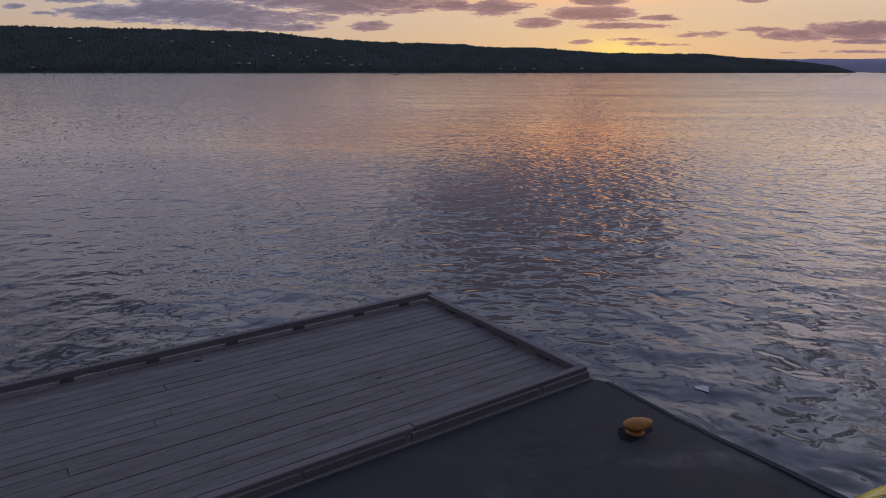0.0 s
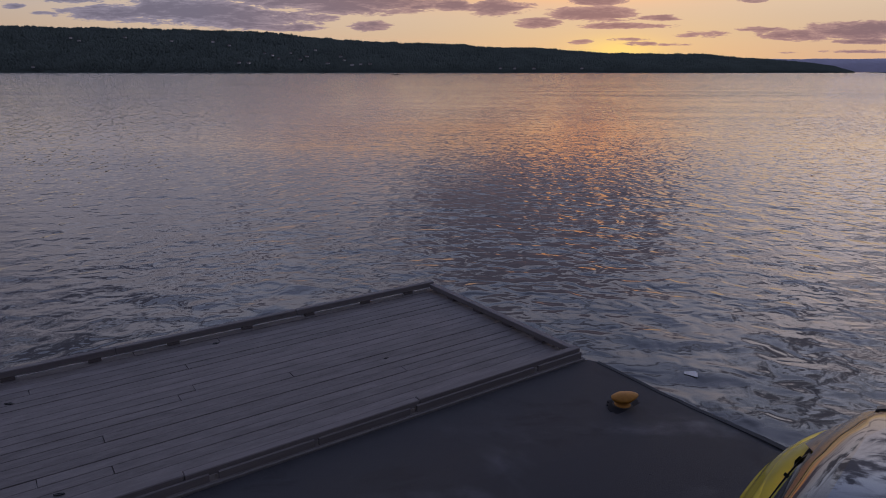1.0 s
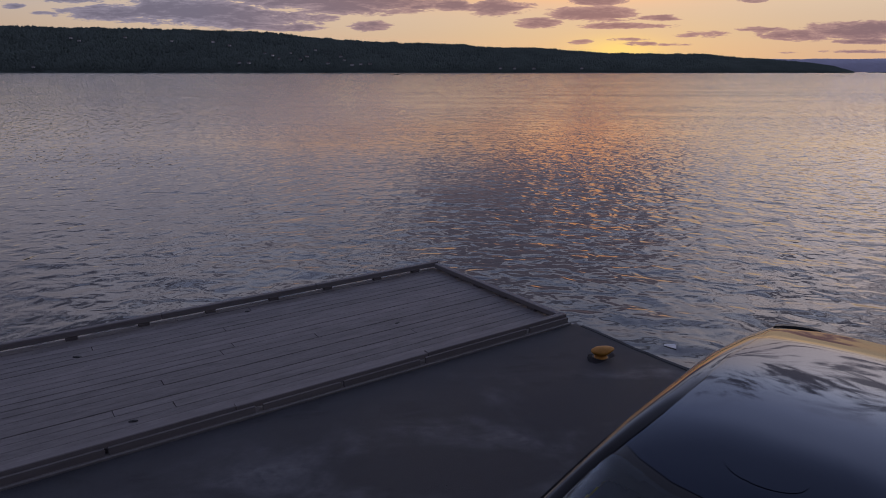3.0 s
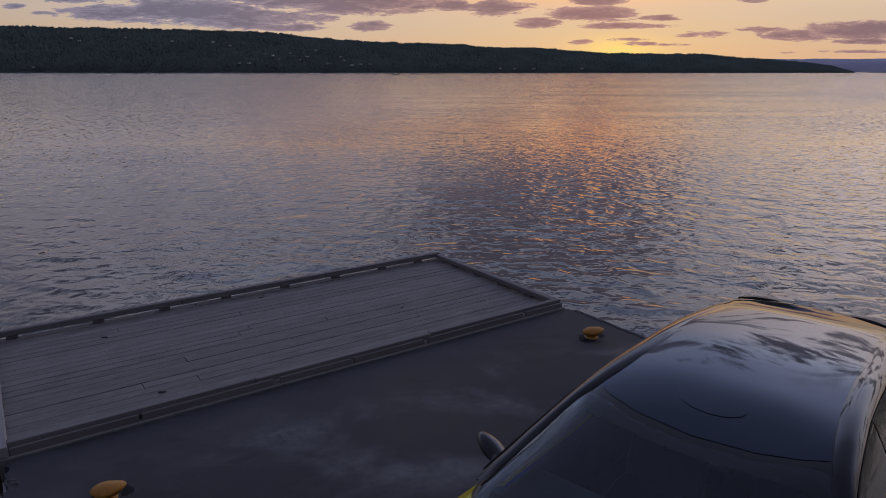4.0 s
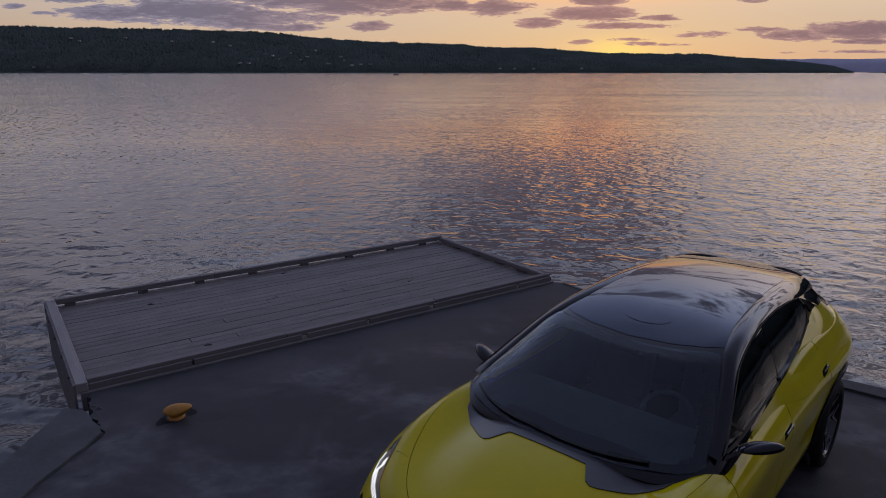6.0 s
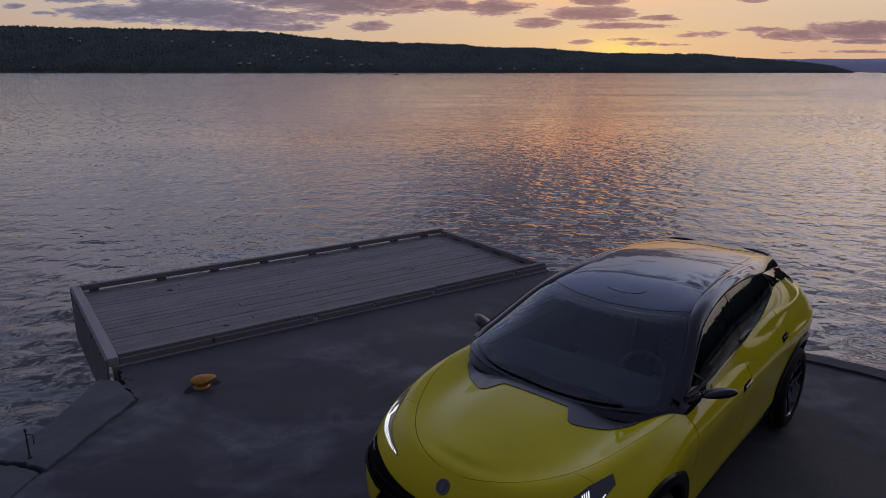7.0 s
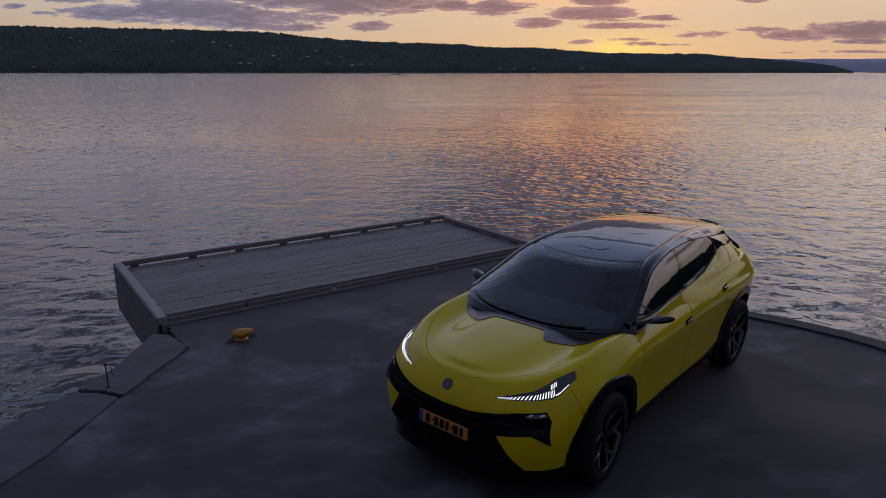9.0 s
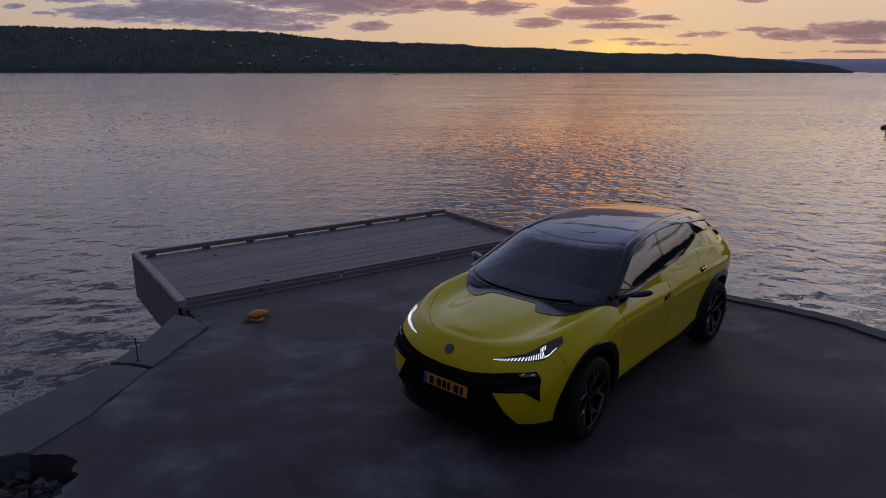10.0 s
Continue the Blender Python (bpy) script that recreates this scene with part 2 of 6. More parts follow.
def asphalt_material():
    m = bpy.data.materials.new("worn_asphalt")
    m.use_nodes = True
    n = Nodes(m.node_tree)
    at = n.add("ShaderNodeTexCoord").outputs["Object"]
    grit = n.noise(at, 110.0, 3.0, 0.7)
    patch = n.noise(at, 0.55, 5.0, 0.6, 0.6)
    # dust drifted towards the kerb, thin elsewhere
    drift = n.span(n.add("ShaderNodeSeparateXYZ", {0: at}).outputs[0], 1.5, -1.5, 0.0, 0.07, smooth=True)
    dust = n.span(n.math("ADD", drift, n.noise(n.stretch(at, 1, 1.25, 1, 25), 0.62, 5.0, 0.55, 0.3)), 0.51, 0.70, smooth=True)
    mottle = n.noise(at, 5.0, 5.0, 0.65)
    # newer, darker strip of asphalt along the platform
    px_, py_ = n.add("ShaderNodeSeparateXYZ", {0: at}).outputs[:2]
    off = n.math("SUBTRACT", n.math("MULTIPLY", n.math("ADD", px_, 3.916), 0.571), n.math("MULTIPLY", n.math("SUBTRACT", py_, 9.295), 0.821))
    strip = n.span(n.math("ADD", off, n.math("MULTIPLY", n.math("SUBTRACT", patch, 0.5), 1.6)), 0.6, 1.3, 0.25, 1.0, smooth=True)
    dust = n.math("MULTIPLY", dust, strip)
    dust = n.math("MULTIPLY", dust, n.span(mottle, 0.32, 0.62, 0.35, 1.05))
    col = n.mix(n.span(patch, 0.3, 0.7), (0.0195, 0.0215, 0.0275), (0.038, 0.040, 0.049))
    col = n.mix(n.math("MULTIPLY", dust, 0.9), col, (0.124, 0.130, 0.148))
    col = n.mix(n.span(grit, 0.45, 0.8, 0.0, 0.35), col, (0.10, 0.10, 0.11))
    tar = n.span(n.noise(n.stretch(at, 1.0, 1.6, 1, 40), 1.5, 6.0, 0.62, 0.8), 0.56, 0.66, 0.0, 0.38, smooth=True)
    col = n.mix(tar, col, (0.014, 0.015, 0.018))
    b = n.add("ShaderNodeBump", {"Strength": 0.5, "Distance": 0.006, "Height": n.math("ADD", grit, n.math("MULTIPLY", patch, 2.0))})
    p = n.add("ShaderNodeBsdfPrincipled", {"Base Color": col, "Roughness": n.span(patch, 0.3, 0.7, 0.62, 0.85), "Normal": b.outputs[0], "Specular IOR Level": 0.3})
    n.add("ShaderNodeOutputMaterial", {0: p})
    return m


WATER = water_material()
ASPHALT = asphalt_material()
EDGE_CONCRETE = surface("stained_edging_concrete", (0.044, 0.048, 0.054), 0.85, grain=22, stain=2.2, spread=0.55, bump=0.5, depth=0.006)
CONCRETE = surface("weathered_concrete", (0.062, 0.071, 0.078), 0.85, grain=22, stain=2.2, spread=0.55, bump=0.5, depth=0.006)
# one near-black colour for the hole's bed, dark lumps and weed
DARK_HOLE = surface("near_black_debris", (0.010, 0.011, 0.013), 0.6, spread=0.6, grain=18, stain=5, bump=0.8, depth=0.02)
DARK_PATCH = surface("dark_patch_asphalt", (0.020, 0.021, 0.025), 0.8, spread=0.4, grain=14, stain=4, bump=0.0, spec=0.1)
PALE_RUBBLE = surface("broken_concrete", (0.034, 0.037, 0.041), 0.85, spread=0.4, grain=20, stain=5, bump=0.6, depth=0.01, per_piece=0.6)
PLANK = surface("grey_weathered_plank", (0.158, 0.147, 0.147), 0.75, stretch=(1.6, 7, 6), grain=9, stain=1.3, spread=0.55, bump=0.5, depth=0.003, per_piece=0.22)
BEAM = surface("grey_weathered_beam", (0.172, 0.160, 0.162), 0.78, stretch=(0.6, 9, 9), grain=8, stain=1.2, spread=0.3, bump=0.5, depth=0.003, per_piece=0.15)
PALE_BEAM = surface("pale_worn_beam", (0.27, 0.26, 0.262), 0.78, stretch=(0.6, 9, 9), grain=8, stain=1.2, spread=0.3, bump=0.5, depth=0.003)
# timber colour darker than the beams, for spacers, joists and piles
BLOCK = surface("dark_timber_block", (0.115, 0.104, 0.104), 0.8, grain=20, stain=4, spread=0.3, bump=0.4)
BOARD = surface("upright_grey_board", (0.17, 0.165, 0.165), 0.8, stretch=(9, 9, 0.6), grain=7, stain=1.2, spread=0.3, bump=0.5, depth=0.003, per_piece=0.25)
IRON = surface("rusty_iron", (0.055, 0.050, 0.050), 0.75, metal=0.3, spread=0.5, grain=40, stain=10, bump=0.4)
YELLOW_IRON = surface("worn_yellow_paint", (0.44, 0.20, 0.025), 0.6, spread=0.35, grain=30, stain=9, bump=0.3, depth=0.003)
FOREST = surface("dark_forest", (0.108, 0.136, 0.120), 0.95, spread=0.4, grain=0.08, stain=0.012, bump=0.0, spec=0.1, leafy=True)
HILL_SOIL = surface("forest_floor", (0.105, 0.135, 0.122), 0.95, spread=0.6, grain=0.05, stain=0.01, bump=0.0, spec=0.1, leafy=True)
# pale blue base colour stands in for haze over the distance
FAR_HILL = surface("haze_painted_hill", (0.46, 0.46, 0.58), 1.0, spread=0.25, grain=0.02, stain=0.004, bump=0.0, spec=0.0)
HOUSE_WALL = surface("white_house_paint", (0.66, 0.65, 0.64), 0.7, grain=1.0, stain=0.2, spread=0.1, bump=0.0, per_piece=0.5)
HOUSE_ROOF = surface("dark_house_roof", (0.10, 0.07, 0.065), 0.8, grain=1.0, stain=0.3, spread=0.3, bump=0.0)
PAPER = surface("wet_white_paper", (0.55, 0.56, 0.58), 0.6, grain=12, stain=4, spread=0.1, bump=0.1)

# ---- mesh helpers ----


def part(name, bm, material, parent=None, label="", smooth=False):
    """Links a bmesh as one mesh object, under a thing or a part."""
    me = bpy.data.meshes.new(name)
    bm.to_mesh(me)
    bm.free()
    if smooth:
        me.shade_smooth()
    if material is not None:
        me.materials.append(material)
    ob = new(name, me)
    ob.parent = parent
    if label:
        tagged(ob, label)
    return ob


def same_part(name, me, parent, m):
    """Another object on a mesh that is already there."""
    ob = new(name, me)
    ob.parent = parent
    ob.matrix_basis = m
    return ob


def empty(name, m, label="", category="", group="", kind=""):
    ob = new(name)
    ob.empty_display_size = 0.2
    ob.matrix_basis = m
    return tagged(ob, label, category, group, kind)


def box(x0, x1, y0, y1, z0, z1, bevel=0.0, seg=1, bm=None):
    bm = bm or bmesh.new()
    made = bmesh.ops.create_cube(bm, size=1.0, matrix=Matrix.LocRotScale(((x0 + x1) / 2, (y0 + y1) / 2, (z0 + z1) / 2), None, (x1 - x0, y1 - y0, z1 - z0)))
    if bevel:
        edges = list({e for v in made["verts"] for e in v.link_edges})
        bmesh.ops.bevel(bm, geom=edges, offset=bevel, segments=seg, affect="EDGES", profile=0.5)
    return bm


def cylinder(r0, r1, z0, z1, seg=24, m=None, bm=None, caps=True):
    bm = bm or bmesh.new()
    t = Matrix.Translation((0, 0, (z0 + z1) / 2))
    bmesh.ops.create_cone(bm, cap_ends=caps, segments=seg, radius1=r0, radius2=r1, depth=z1 - z0, matrix=(m or Matrix()) @ t)
    return bm


def spin(profile, seg=24, m=None, closed=False):
    """A body of revolution about z from (radius, height) pairs."""
    bm = bmesh.new()
    rings = []
    for r, z in profile:
        if r < 1e-5:
            rings.append([bm.verts.new((0, 0, z))])
        else:
            rings.append([bm.verts.new((r * math.cos(2 * math.pi * k / seg), r * math.sin(2 * math.pi * k / seg), z)) for k in range(seg)])
    pairs = list(zip(rings, rings[1:])) + ([(rings[-1], rings[0])] if closed else [])
    for a, b in pairs:
        for k in range(seg):
            j = (k + 1) % seg
            quad = [a[k % len(a)], a[j % len(a)], b[j % len(b)], b[k % len(b)]]
            quad = list(dict.fromkeys(quad))
            if len(quad) > 2:
                bm.faces.new(quad)
    if m:
        bm.transform(m)
    return bm


def curve_at(knots, x):
    """A smooth curve through (x, value) knots, level past its ends (monotone cubic)."""
    xs = [k[0] for k in knots]
    ys = [k[1] for k in knots]
    if x <= xs[0]:
        return ys[0]
    if x >= xs[-1]:
        return ys[-1]
    i = max(k for k in range(len(xs) - 1) if xs[k] <= x)
    h = [xs[k + 1] - xs[k] for k in range(len(xs) - 1)]
    d = [(ys[k + 1] - ys[k]) / h[k] for k in range(len(xs) - 1)]

    def slope(k):
        if k == 0:
            return d[0]
        if k == len(xs) - 1:
            return d[-1]
        if d[k - 1] * d[k] <= 0:
            return 0.0
        w1, w2 = 2 * h[k] + h[k - 1], h[k] + 2 * h[k - 1]
        return (w1 + w2) / (w1 / d[k - 1] + w2 / d[k])

    t = (x - xs[i]) / h[i]
    a, b = slope(i) * h[i], slope(i + 1) * h[i]
    return (2 * t**3 - 3 * t**2 + 1) * ys[i] + (t**3 - 2 * t**2 + t) * a + (3 * t**2 - 2 * t**3) * ys[i + 1] + (t**3 - t**2) * b


def grid_mesh(name, xs, ys, heights, material):
    """One sheet over the crossings of xs and ys."""
    nx, ny = len(xs), len(ys)
    gx, gy = np.meshgrid(xs, ys)
    verts = np.stack([gx, gy, heights], -1).reshape(-1, 3)
    i = np.arange(nx * ny).reshape(ny, nx)
    quads = np.stack([i[:-1, :-1], i[:-1, 1:], i[1:, 1:], i[1:, :-1]], -1).reshape(-1, 4)
    me = bpy.data.meshes.new(name)
    me.from_pydata(verts.tolist(), [], quads.tolist())
    me.shade_smooth()
    me.materials.append(material)
    return new(name, me)


def spread_axis(fine_lo, fine_hi, step, lo, hi, grow):
    """Even steps over the fine stretch, growing steps beyond it."""
    mid = list(np.arange(fine_lo, fine_hi + step / 2, step))
    out, d, x = [], step, mid[-1]
    while x < hi:
        d *= grow
        x += d
        out.append(min(x, hi))
    left, d, x = [], step, mid[0]
    while x > lo:
        d *= grow
        x -= d
        left.append(max(x, lo))
    return np.array(left[::-1] + mid + out)


# ---- water ----
SEA = -1.56
rng = np.random.default_rng(7)
wx = spread_axis(-14, 16, 0.11, -4200, 4200, 1.055)
wy = spread_axis(5, 32, 0.11, -900, 4600, 1.045)
gx, gy = np.meshgrid(wx, wy)
wave = np.zeros_like(gx)
sx = np.gradient(wx)[None, :]
sy = np.gradient(wy)[:, None]
for k in range(46):
    length = 0.42 * (2.2 / 0.42) ** rng.random()
    ang = radians(rng.normal(80, 50))
    kx, ky = 2 * np.pi / length * np.cos(ang), 2 * np.pi / length * np.sin(ang)
    amp = 0.0012 * length ** 0.5
    fade = np.clip(1.6 - 4.0 * np.maximum(sx, sy) / length, 0, 1)
    wave += amp * fade * np.sin(kx * gx + ky * gy + rng.random() * 6.28 + 0.6 * np.sin(0.21 * gx + rng.random() * 6) + 0.5 * np.sin(0.17 * gy + rng.random() * 6))
water = grid_mesh("water", wx, wy, SEA + wave, WATER)
tagged(water, "calm grey-violet fjord water with small ripples mirroring the dusk sky", "water", kind="structure")

# ---- far shore: a long wooded ridge ----
RIDGE = [(-4200, 120), (-2600, 165), (-1641, 168), (-951, 160), (-701, 148), (-471, 132), (-303, 118), (-51, 108), (202, 96),
         (371, 92), (583, 78), (922, 70), (1092, 59), (1284, 47), (1457, 27), (1560, 8), (1610, -4)]


def shore_line(x):
    return 2190 + 40 * math.sin(x * 0.004) + 25 * math.sin(x * 0.013 + 1) + (max(0.0, x - 1000) * 0.35)


def ridge_height(x, y):
    """Height of the far land above the sea."""
    top = curve_at(RIDGE, x * 2600 / max(y, 2300) if x > 0 else x) - SEA - 13.0
    shore = shore_line(x)
    k = (y - shore) / (2600 - shore)
    rise = max(-0.1, min(1.0, k))
    rise = rise if rise < 0 else rise ** 0.8
    bumps = 6 * noise.noise((x * 0.006, y * 0.006, 0)) + 3 * noise.noise((x * 0.02, y * 0.02, 4))
    back = max(0.0, (y - 2600) / 600)
    return SEA + top * rise * (1 - 0.5 * back) + (bumps * min(1.0, max(0.0, rise * 3)) * min(1.0, max(0.0, top / 40)))


hx = np.arange(-4200, 1700, 25.0)
hy = np.array([2120, 2160, 2190, 2210, 2230, 2260, 2300, 2350, 2400, 2450, 2500, 2550, 2600, 2680, 2800, 3100], float)
hh = np.array([[ridge_height(x, y) for x in hx] for y in hy])
far_shore = grid_mesh("far_shore_ground", hx, hy, hh, HILL_SOIL)
tagged(far_shore, "long low wooded ridge across the fjord in silhouette", "hill", kind="structure")


def forest(name, spots, label):
    """Many small conifer and broadleaf clumps joined into one sheet of trees: spots of x, y, z, height, width."""
    verts, faces = [], []
    r = random.Random(3)
    for x, y, z, h, wd in spots:
        spruce = r.random() < 0.6
        rings = ((0.0, 0.55), (0.25, 1.0), (0.6, 0.6), (1.0, 0.0)) if spruce else ((0.0, 0.5), (0.35, 1.0), (0.75, 0.75), (1.0, 0.0))
        base = len(verts)
        n = 5
        turn = r.random() * 6.28
        for t, wide in rings[:-1]:
            for k in range(n):
                q = wd * wide * r.uniform(0.75, 1.2)
                verts.append((x + q * math.cos(turn + k * 6.283 / n), y + q * math.sin(turn + k * 6.283 / n), z + h * t * r.uniform(0.95, 1.05)))
        verts.append((x, y, z + h))
        for ring in range(2):
            for k in range(n):
                a, b = base + ring * n + k, base + ring * n + (k + 1) % n
                faces.append((a, b, b + n, a + n))
        for k in range(n):
            faces.append((base + 2 * n + k, base + 2 * n + (k + 1) % n, base + 3 * n))
    me = bpy.data.meshes.new(name)
    me.from_pydata(verts, [], faces)
    me.materials.append(FOREST)
    me.shade_smooth()
    return tagged(new(name, me), label, "forest", kind="stuff")


r = random.Random(11)
spots = []
for _ in range(42000):
    x = r.uniform(-2300, 1620)
    y = shore_line(x) + 3 + (2640 - shore_line(x)) * r.random() ** 1.25
    z = ridge_height(x, y)
    if z > SEA:
        h = r.uniform(8.0, 16.0) * min(1.0, 0.5 + (z - SEA) / 40)
        spots.append((x, y, z - h * 0.2, h, h * r.uniform(0.28, 0.45)))
forest("far_forest", spots, "dark dense mixed forest covering the far ridge")

# bluer hills further down the fjord, distance haze painted into their colour
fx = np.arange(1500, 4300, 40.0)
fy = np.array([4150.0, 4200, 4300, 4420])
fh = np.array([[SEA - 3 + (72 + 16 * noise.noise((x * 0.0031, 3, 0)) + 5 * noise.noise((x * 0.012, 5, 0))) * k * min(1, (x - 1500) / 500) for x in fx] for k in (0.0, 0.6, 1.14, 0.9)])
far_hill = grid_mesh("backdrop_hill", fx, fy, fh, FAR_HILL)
tagged(far_hill, "far hills painted haze blue at the end of the fjord", "hill", kind="structure")

# ---- wooded home shore behind and beside the quay ----
def shore_height(x, y):
    """A wooded bank beside the quay, lower behind it."""
    d, a = math.hypot(x, y), math.degrees(math.atan2(x, y)) % 360
    steep = (0.15 - 0.035 * math.exp(-((a - 66) / 30) ** 2)) * min(1.0, max(0.0, (a - 36) / 12))
    steep *= 1.0 - 0.6 * min(1.0, max(0.0, (a - 150) / 40))
    return SEA - 1.0 + max(0.0, d - 130) * steep + 4 * noise.noise((x * 0.012, y * 0.012, 9))


sh_v, sh_f = [], []
bearings = [radians(38 + 3.5 * k) for k in range(0, 59)]
radii = (40, 115, 135, 170, 220, 280, 370)
for a in bearings:
    for d in radii:
        x, y = d * math.sin(a), d * math.cos(a)
        sh_v.append((x, y, shore_height(x, y)))
for i in range(len(bearings) - 1):
    for j in range(len(radii) - 1):
        k = i * len(radii) + j
        sh_f.append((k, k + 1, k + len(radii) + 1, k + len(radii)))
me = bpy.data.meshes.new("home_shore")
me.from_pydata(sh_v, [], sh_f)
me.materials.append(HILL_SOIL)
tagged(new("home_shore", me), "dark wooded slope on the near shore", "hill", kind="structure")
spots = []
for _ in range(3600):
    a, d = radians(r.uniform(39, 240)), r.uniform(134, 360)
    x, y = d * math.sin(a), d * math.cos(a)
    h = r.uniform(9, 17) * (1.0 if a < 2.6 else 0.5)
    spots.append((x, y, shore_height(x, y) - 0.5, h, h * r.uniform(0.25, 0.4)))
forest("home_forest", spots, "dark trees along the near shore")

# ---- quay ----
DOCK = pose(-3.916, 9.295, 0, 0, 0, 34.8)


def ground_z(x, y):
    """The quay falls gently towards the platform."""
    away_from_dock = max(0.0, 0.571 * (x + 3.916) - 0.821 * (y - 9.295))
    return -0.02 + 0.15 * (1 - math.exp(-away_from_dock / 2.0))



def prism(outline, z0, z1, bm=None):
    """An upright block over a plan outline, anticlockwise."""
    bm = bm or bmesh.new()
    lo = [bm.verts.new((x, y, z0)) for x, y in outline]
    hi = [bm.verts.new((x, y, z1(x, y) if callable(z1) else z1)) for x, y in outline]
    bm.faces.new(hi)
    bm.faces.new(lo[::-1])
    n = len(lo)
    for k in range(n):
        bm.faces.new((lo[k], lo[(k + 1) % n], hi[(k + 1) % n], hi[k]))
    return bm


def ragged(points, step, rough, seed):
    """A line through points, broken into short uneven steps."""
    rr = random.Random(seed)
    out = []
    for (x0, y0), (x1, y1) in zip(points, points[1:]):
        d = math.hypot(x1 - x0, y1 - y0)
        n = max(1, round(d / step))
        for k in range(n):
            t = k / n
            q = rr.uniform(-rough, rough) if 0 < k else 0.0
            out.append((x0 + (x1 - x0) * t - (y1 - y0) / d * q, y0 + (y1 - y0) * t + (x1 - x0) / d * q))
    return out + [points[-1]]


def dock_point(u, v):
    p = DOCK @ Vector((u, v, 0))
    return (p.x, p.y)


RIGHT_EDGE = [(2.05, 13.22), (2.52, 12.31), (3.35, 11.03), (4.28, 9.45), (4.80, 9.06), (5.20, 8.68), (5.43, 8.41), (5.66, 7.97), (7.0, 5.9), (10.4, 3.1), (13.5, -4.2), (15.6, -27.0)]
KERB_IN = [(-3.167, 8.392), (-3.389, 7.047), (-3.497, 5.90), (-3.695, 5.243)]
outline = [dock_point(7.10, -0.03), dock_point(0.12, -0.03)]
outline += ragged([dock_point(0.10, -0.06), (-3.62, 8.99), (-3.42, 8.70), (-3.167, 8.392)], 0.06, 0.03, 1)
outline += ragged(KERB_IN, 0.12, 0.015, 2)[1:]
outline += ragged([(-3.695, 5.243), (-3.40, 5.24), (-3.19, 5.12), (-3.08, 4.86), (-3.12, 4.60), (-3.32, 4.15), (-4.05, 3.5)], 0.07, 0.04, 3)[1:]
outline += [(-5.4, 2.1), (-7.8, -4.2), (-12.5, -27.0)]
outline += RIGHT_EDGE[::-1]
bm = bmesh.new()
bm.faces.new([bm.verts.new((x, y, 0)) for x, y in outline])
bmesh.ops.triangulate(bm, faces=bm.faces)
for k in range(-10, 40):
    for no, co in (((1, 0, 0), (k * 0.5, 0, 0)), ((0, 1, 0), (0, k * 0.5, 0))):
        bmesh.ops.bisect_plane(bm, geom=bm.verts[:] + bm.edges[:] + bm.faces[:], plane_co=co, plane_no=no)
rim = [e for e in bm.edges if e.is_boundary]
walls = bmesh.ops.extrude_edge_only(bm, edges=rim)
low_rim = {v for v in walls["geom"] if isinstance(v, bmesh.types.BMVert)}
for v in bm.verts:
    v.co.z = -4.0 if v in low_rim else ground_z(v.co.x, v.co.y) + 0.006 * noise.noise((v.co.x * 0.7, v.co.y * 0.7, 0))
bmesh.ops.recalc_face_normals(bm, faces=bm.faces)
quay = part("ground", bm, ASPHALT)
tagged(quay, "dark worn asphalt quay with dusty pale patches", "ground", kind="structure")


def edging(points, width, proud, seed):
    """A low uneven concrete strip along the quay's edge, its width and height functions of x."""
    pts = ragged(points, 0.18, 0.006, seed)
    inner = []
    for i, (x, y) in enumerate(pts):
        p, n = pts[max(0, i - 1)], pts[min(len(pts) - 1, i + 1)]
        d = math.hypot(n[0] - p[0], n[1] - p[1])
        inner.append((x + (n[1] - p[1]) / d * width(x), y - (n[0] - p[0]) / d * width(x)))
    bm = bmesh.new()
    rows = []
    for (x0, y0), (x1, y1) in zip(pts, inner):
        z = ground_z(x0, y0) + proud(x0)
        rows.append([bm.verts.new(c) for c in ((x0 + 0.02, y0 + 0.02, -3.9), (x0 + 0.02, y0 + 0.02, z - 0.015), (x0, y0, z), (x1, y1, z - 0.008), (x1, y1, z - 0.2))])
    for p, n in zip(rows, rows[1:]):
        for k in range(4):
            bm.faces.new((p[k], p[k + 1], n[k + 1], n[k]))
    bmesh.ops.recalc_face_normals(bm, faces=bm.faces)
    return bm


edge_kerb = part("quay_edging", edging(RIGHT_EDGE[:9], lambda x: curve_at([(2.6, 0.035), (3.4, 0.06), (4.2, 0.19), (5.6, 0.24)], x), lambda x: curve_at([(2.8, 0.016), (4.2, 0.034)], x), 5), EDGE_CONCRETE)
tagged(edge_kerb, "low grey concrete edging along the quay", "kerb", kind="structure")

# old concrete kerb beside the platform, cracked in two
kerb = empty("concrete_kerb", pose(0, 0, 0), "cracked pale concrete kerb slabs at the quay edge", "kerb", kind="structure")
CUT_IN, CUT_OUT = (-3.36, 7.05), (-3.92, 7.20)
far_slab = ragged([(-3.18, 8.39), CUT_IN], 0.15, 0.012, 8) + ragged([CUT_IN, (-3.65, 7.17), CUT_OUT], 0.05, 0.012, 9)[1:] + \
    ragged([CUT_OUT, (-3.80, 7.9), (-3.86, 8.95)], 0.15, 0.01, 10)[1:] + ragged([(-3.86, 8.95), (-3.58, 8.84), (-3.18, 8.39)], 0.07, 0.02, 11)[1:-1]
near_slab = ragged([(-3.39, 7.01), (-3.50, 5.90), (-3.70, 5.24)], 0.15, 0.015, 12) + ragged([(-3.70, 5.24), (-4.10, 5.15), (-4.62, 5.45)], 0.08, 0.03, 13)[1:] + \
    ragged([(-4.62, 5.45), (-4.24, 6.33), (-3.95, 7.16)], 0.15, 0.012, 14)[1:] + ragged([(-3.95, 7.16), (-3.66, 7.13), (-3.39, 7.01)], 0.05, 0.01, 15)[1:-1]
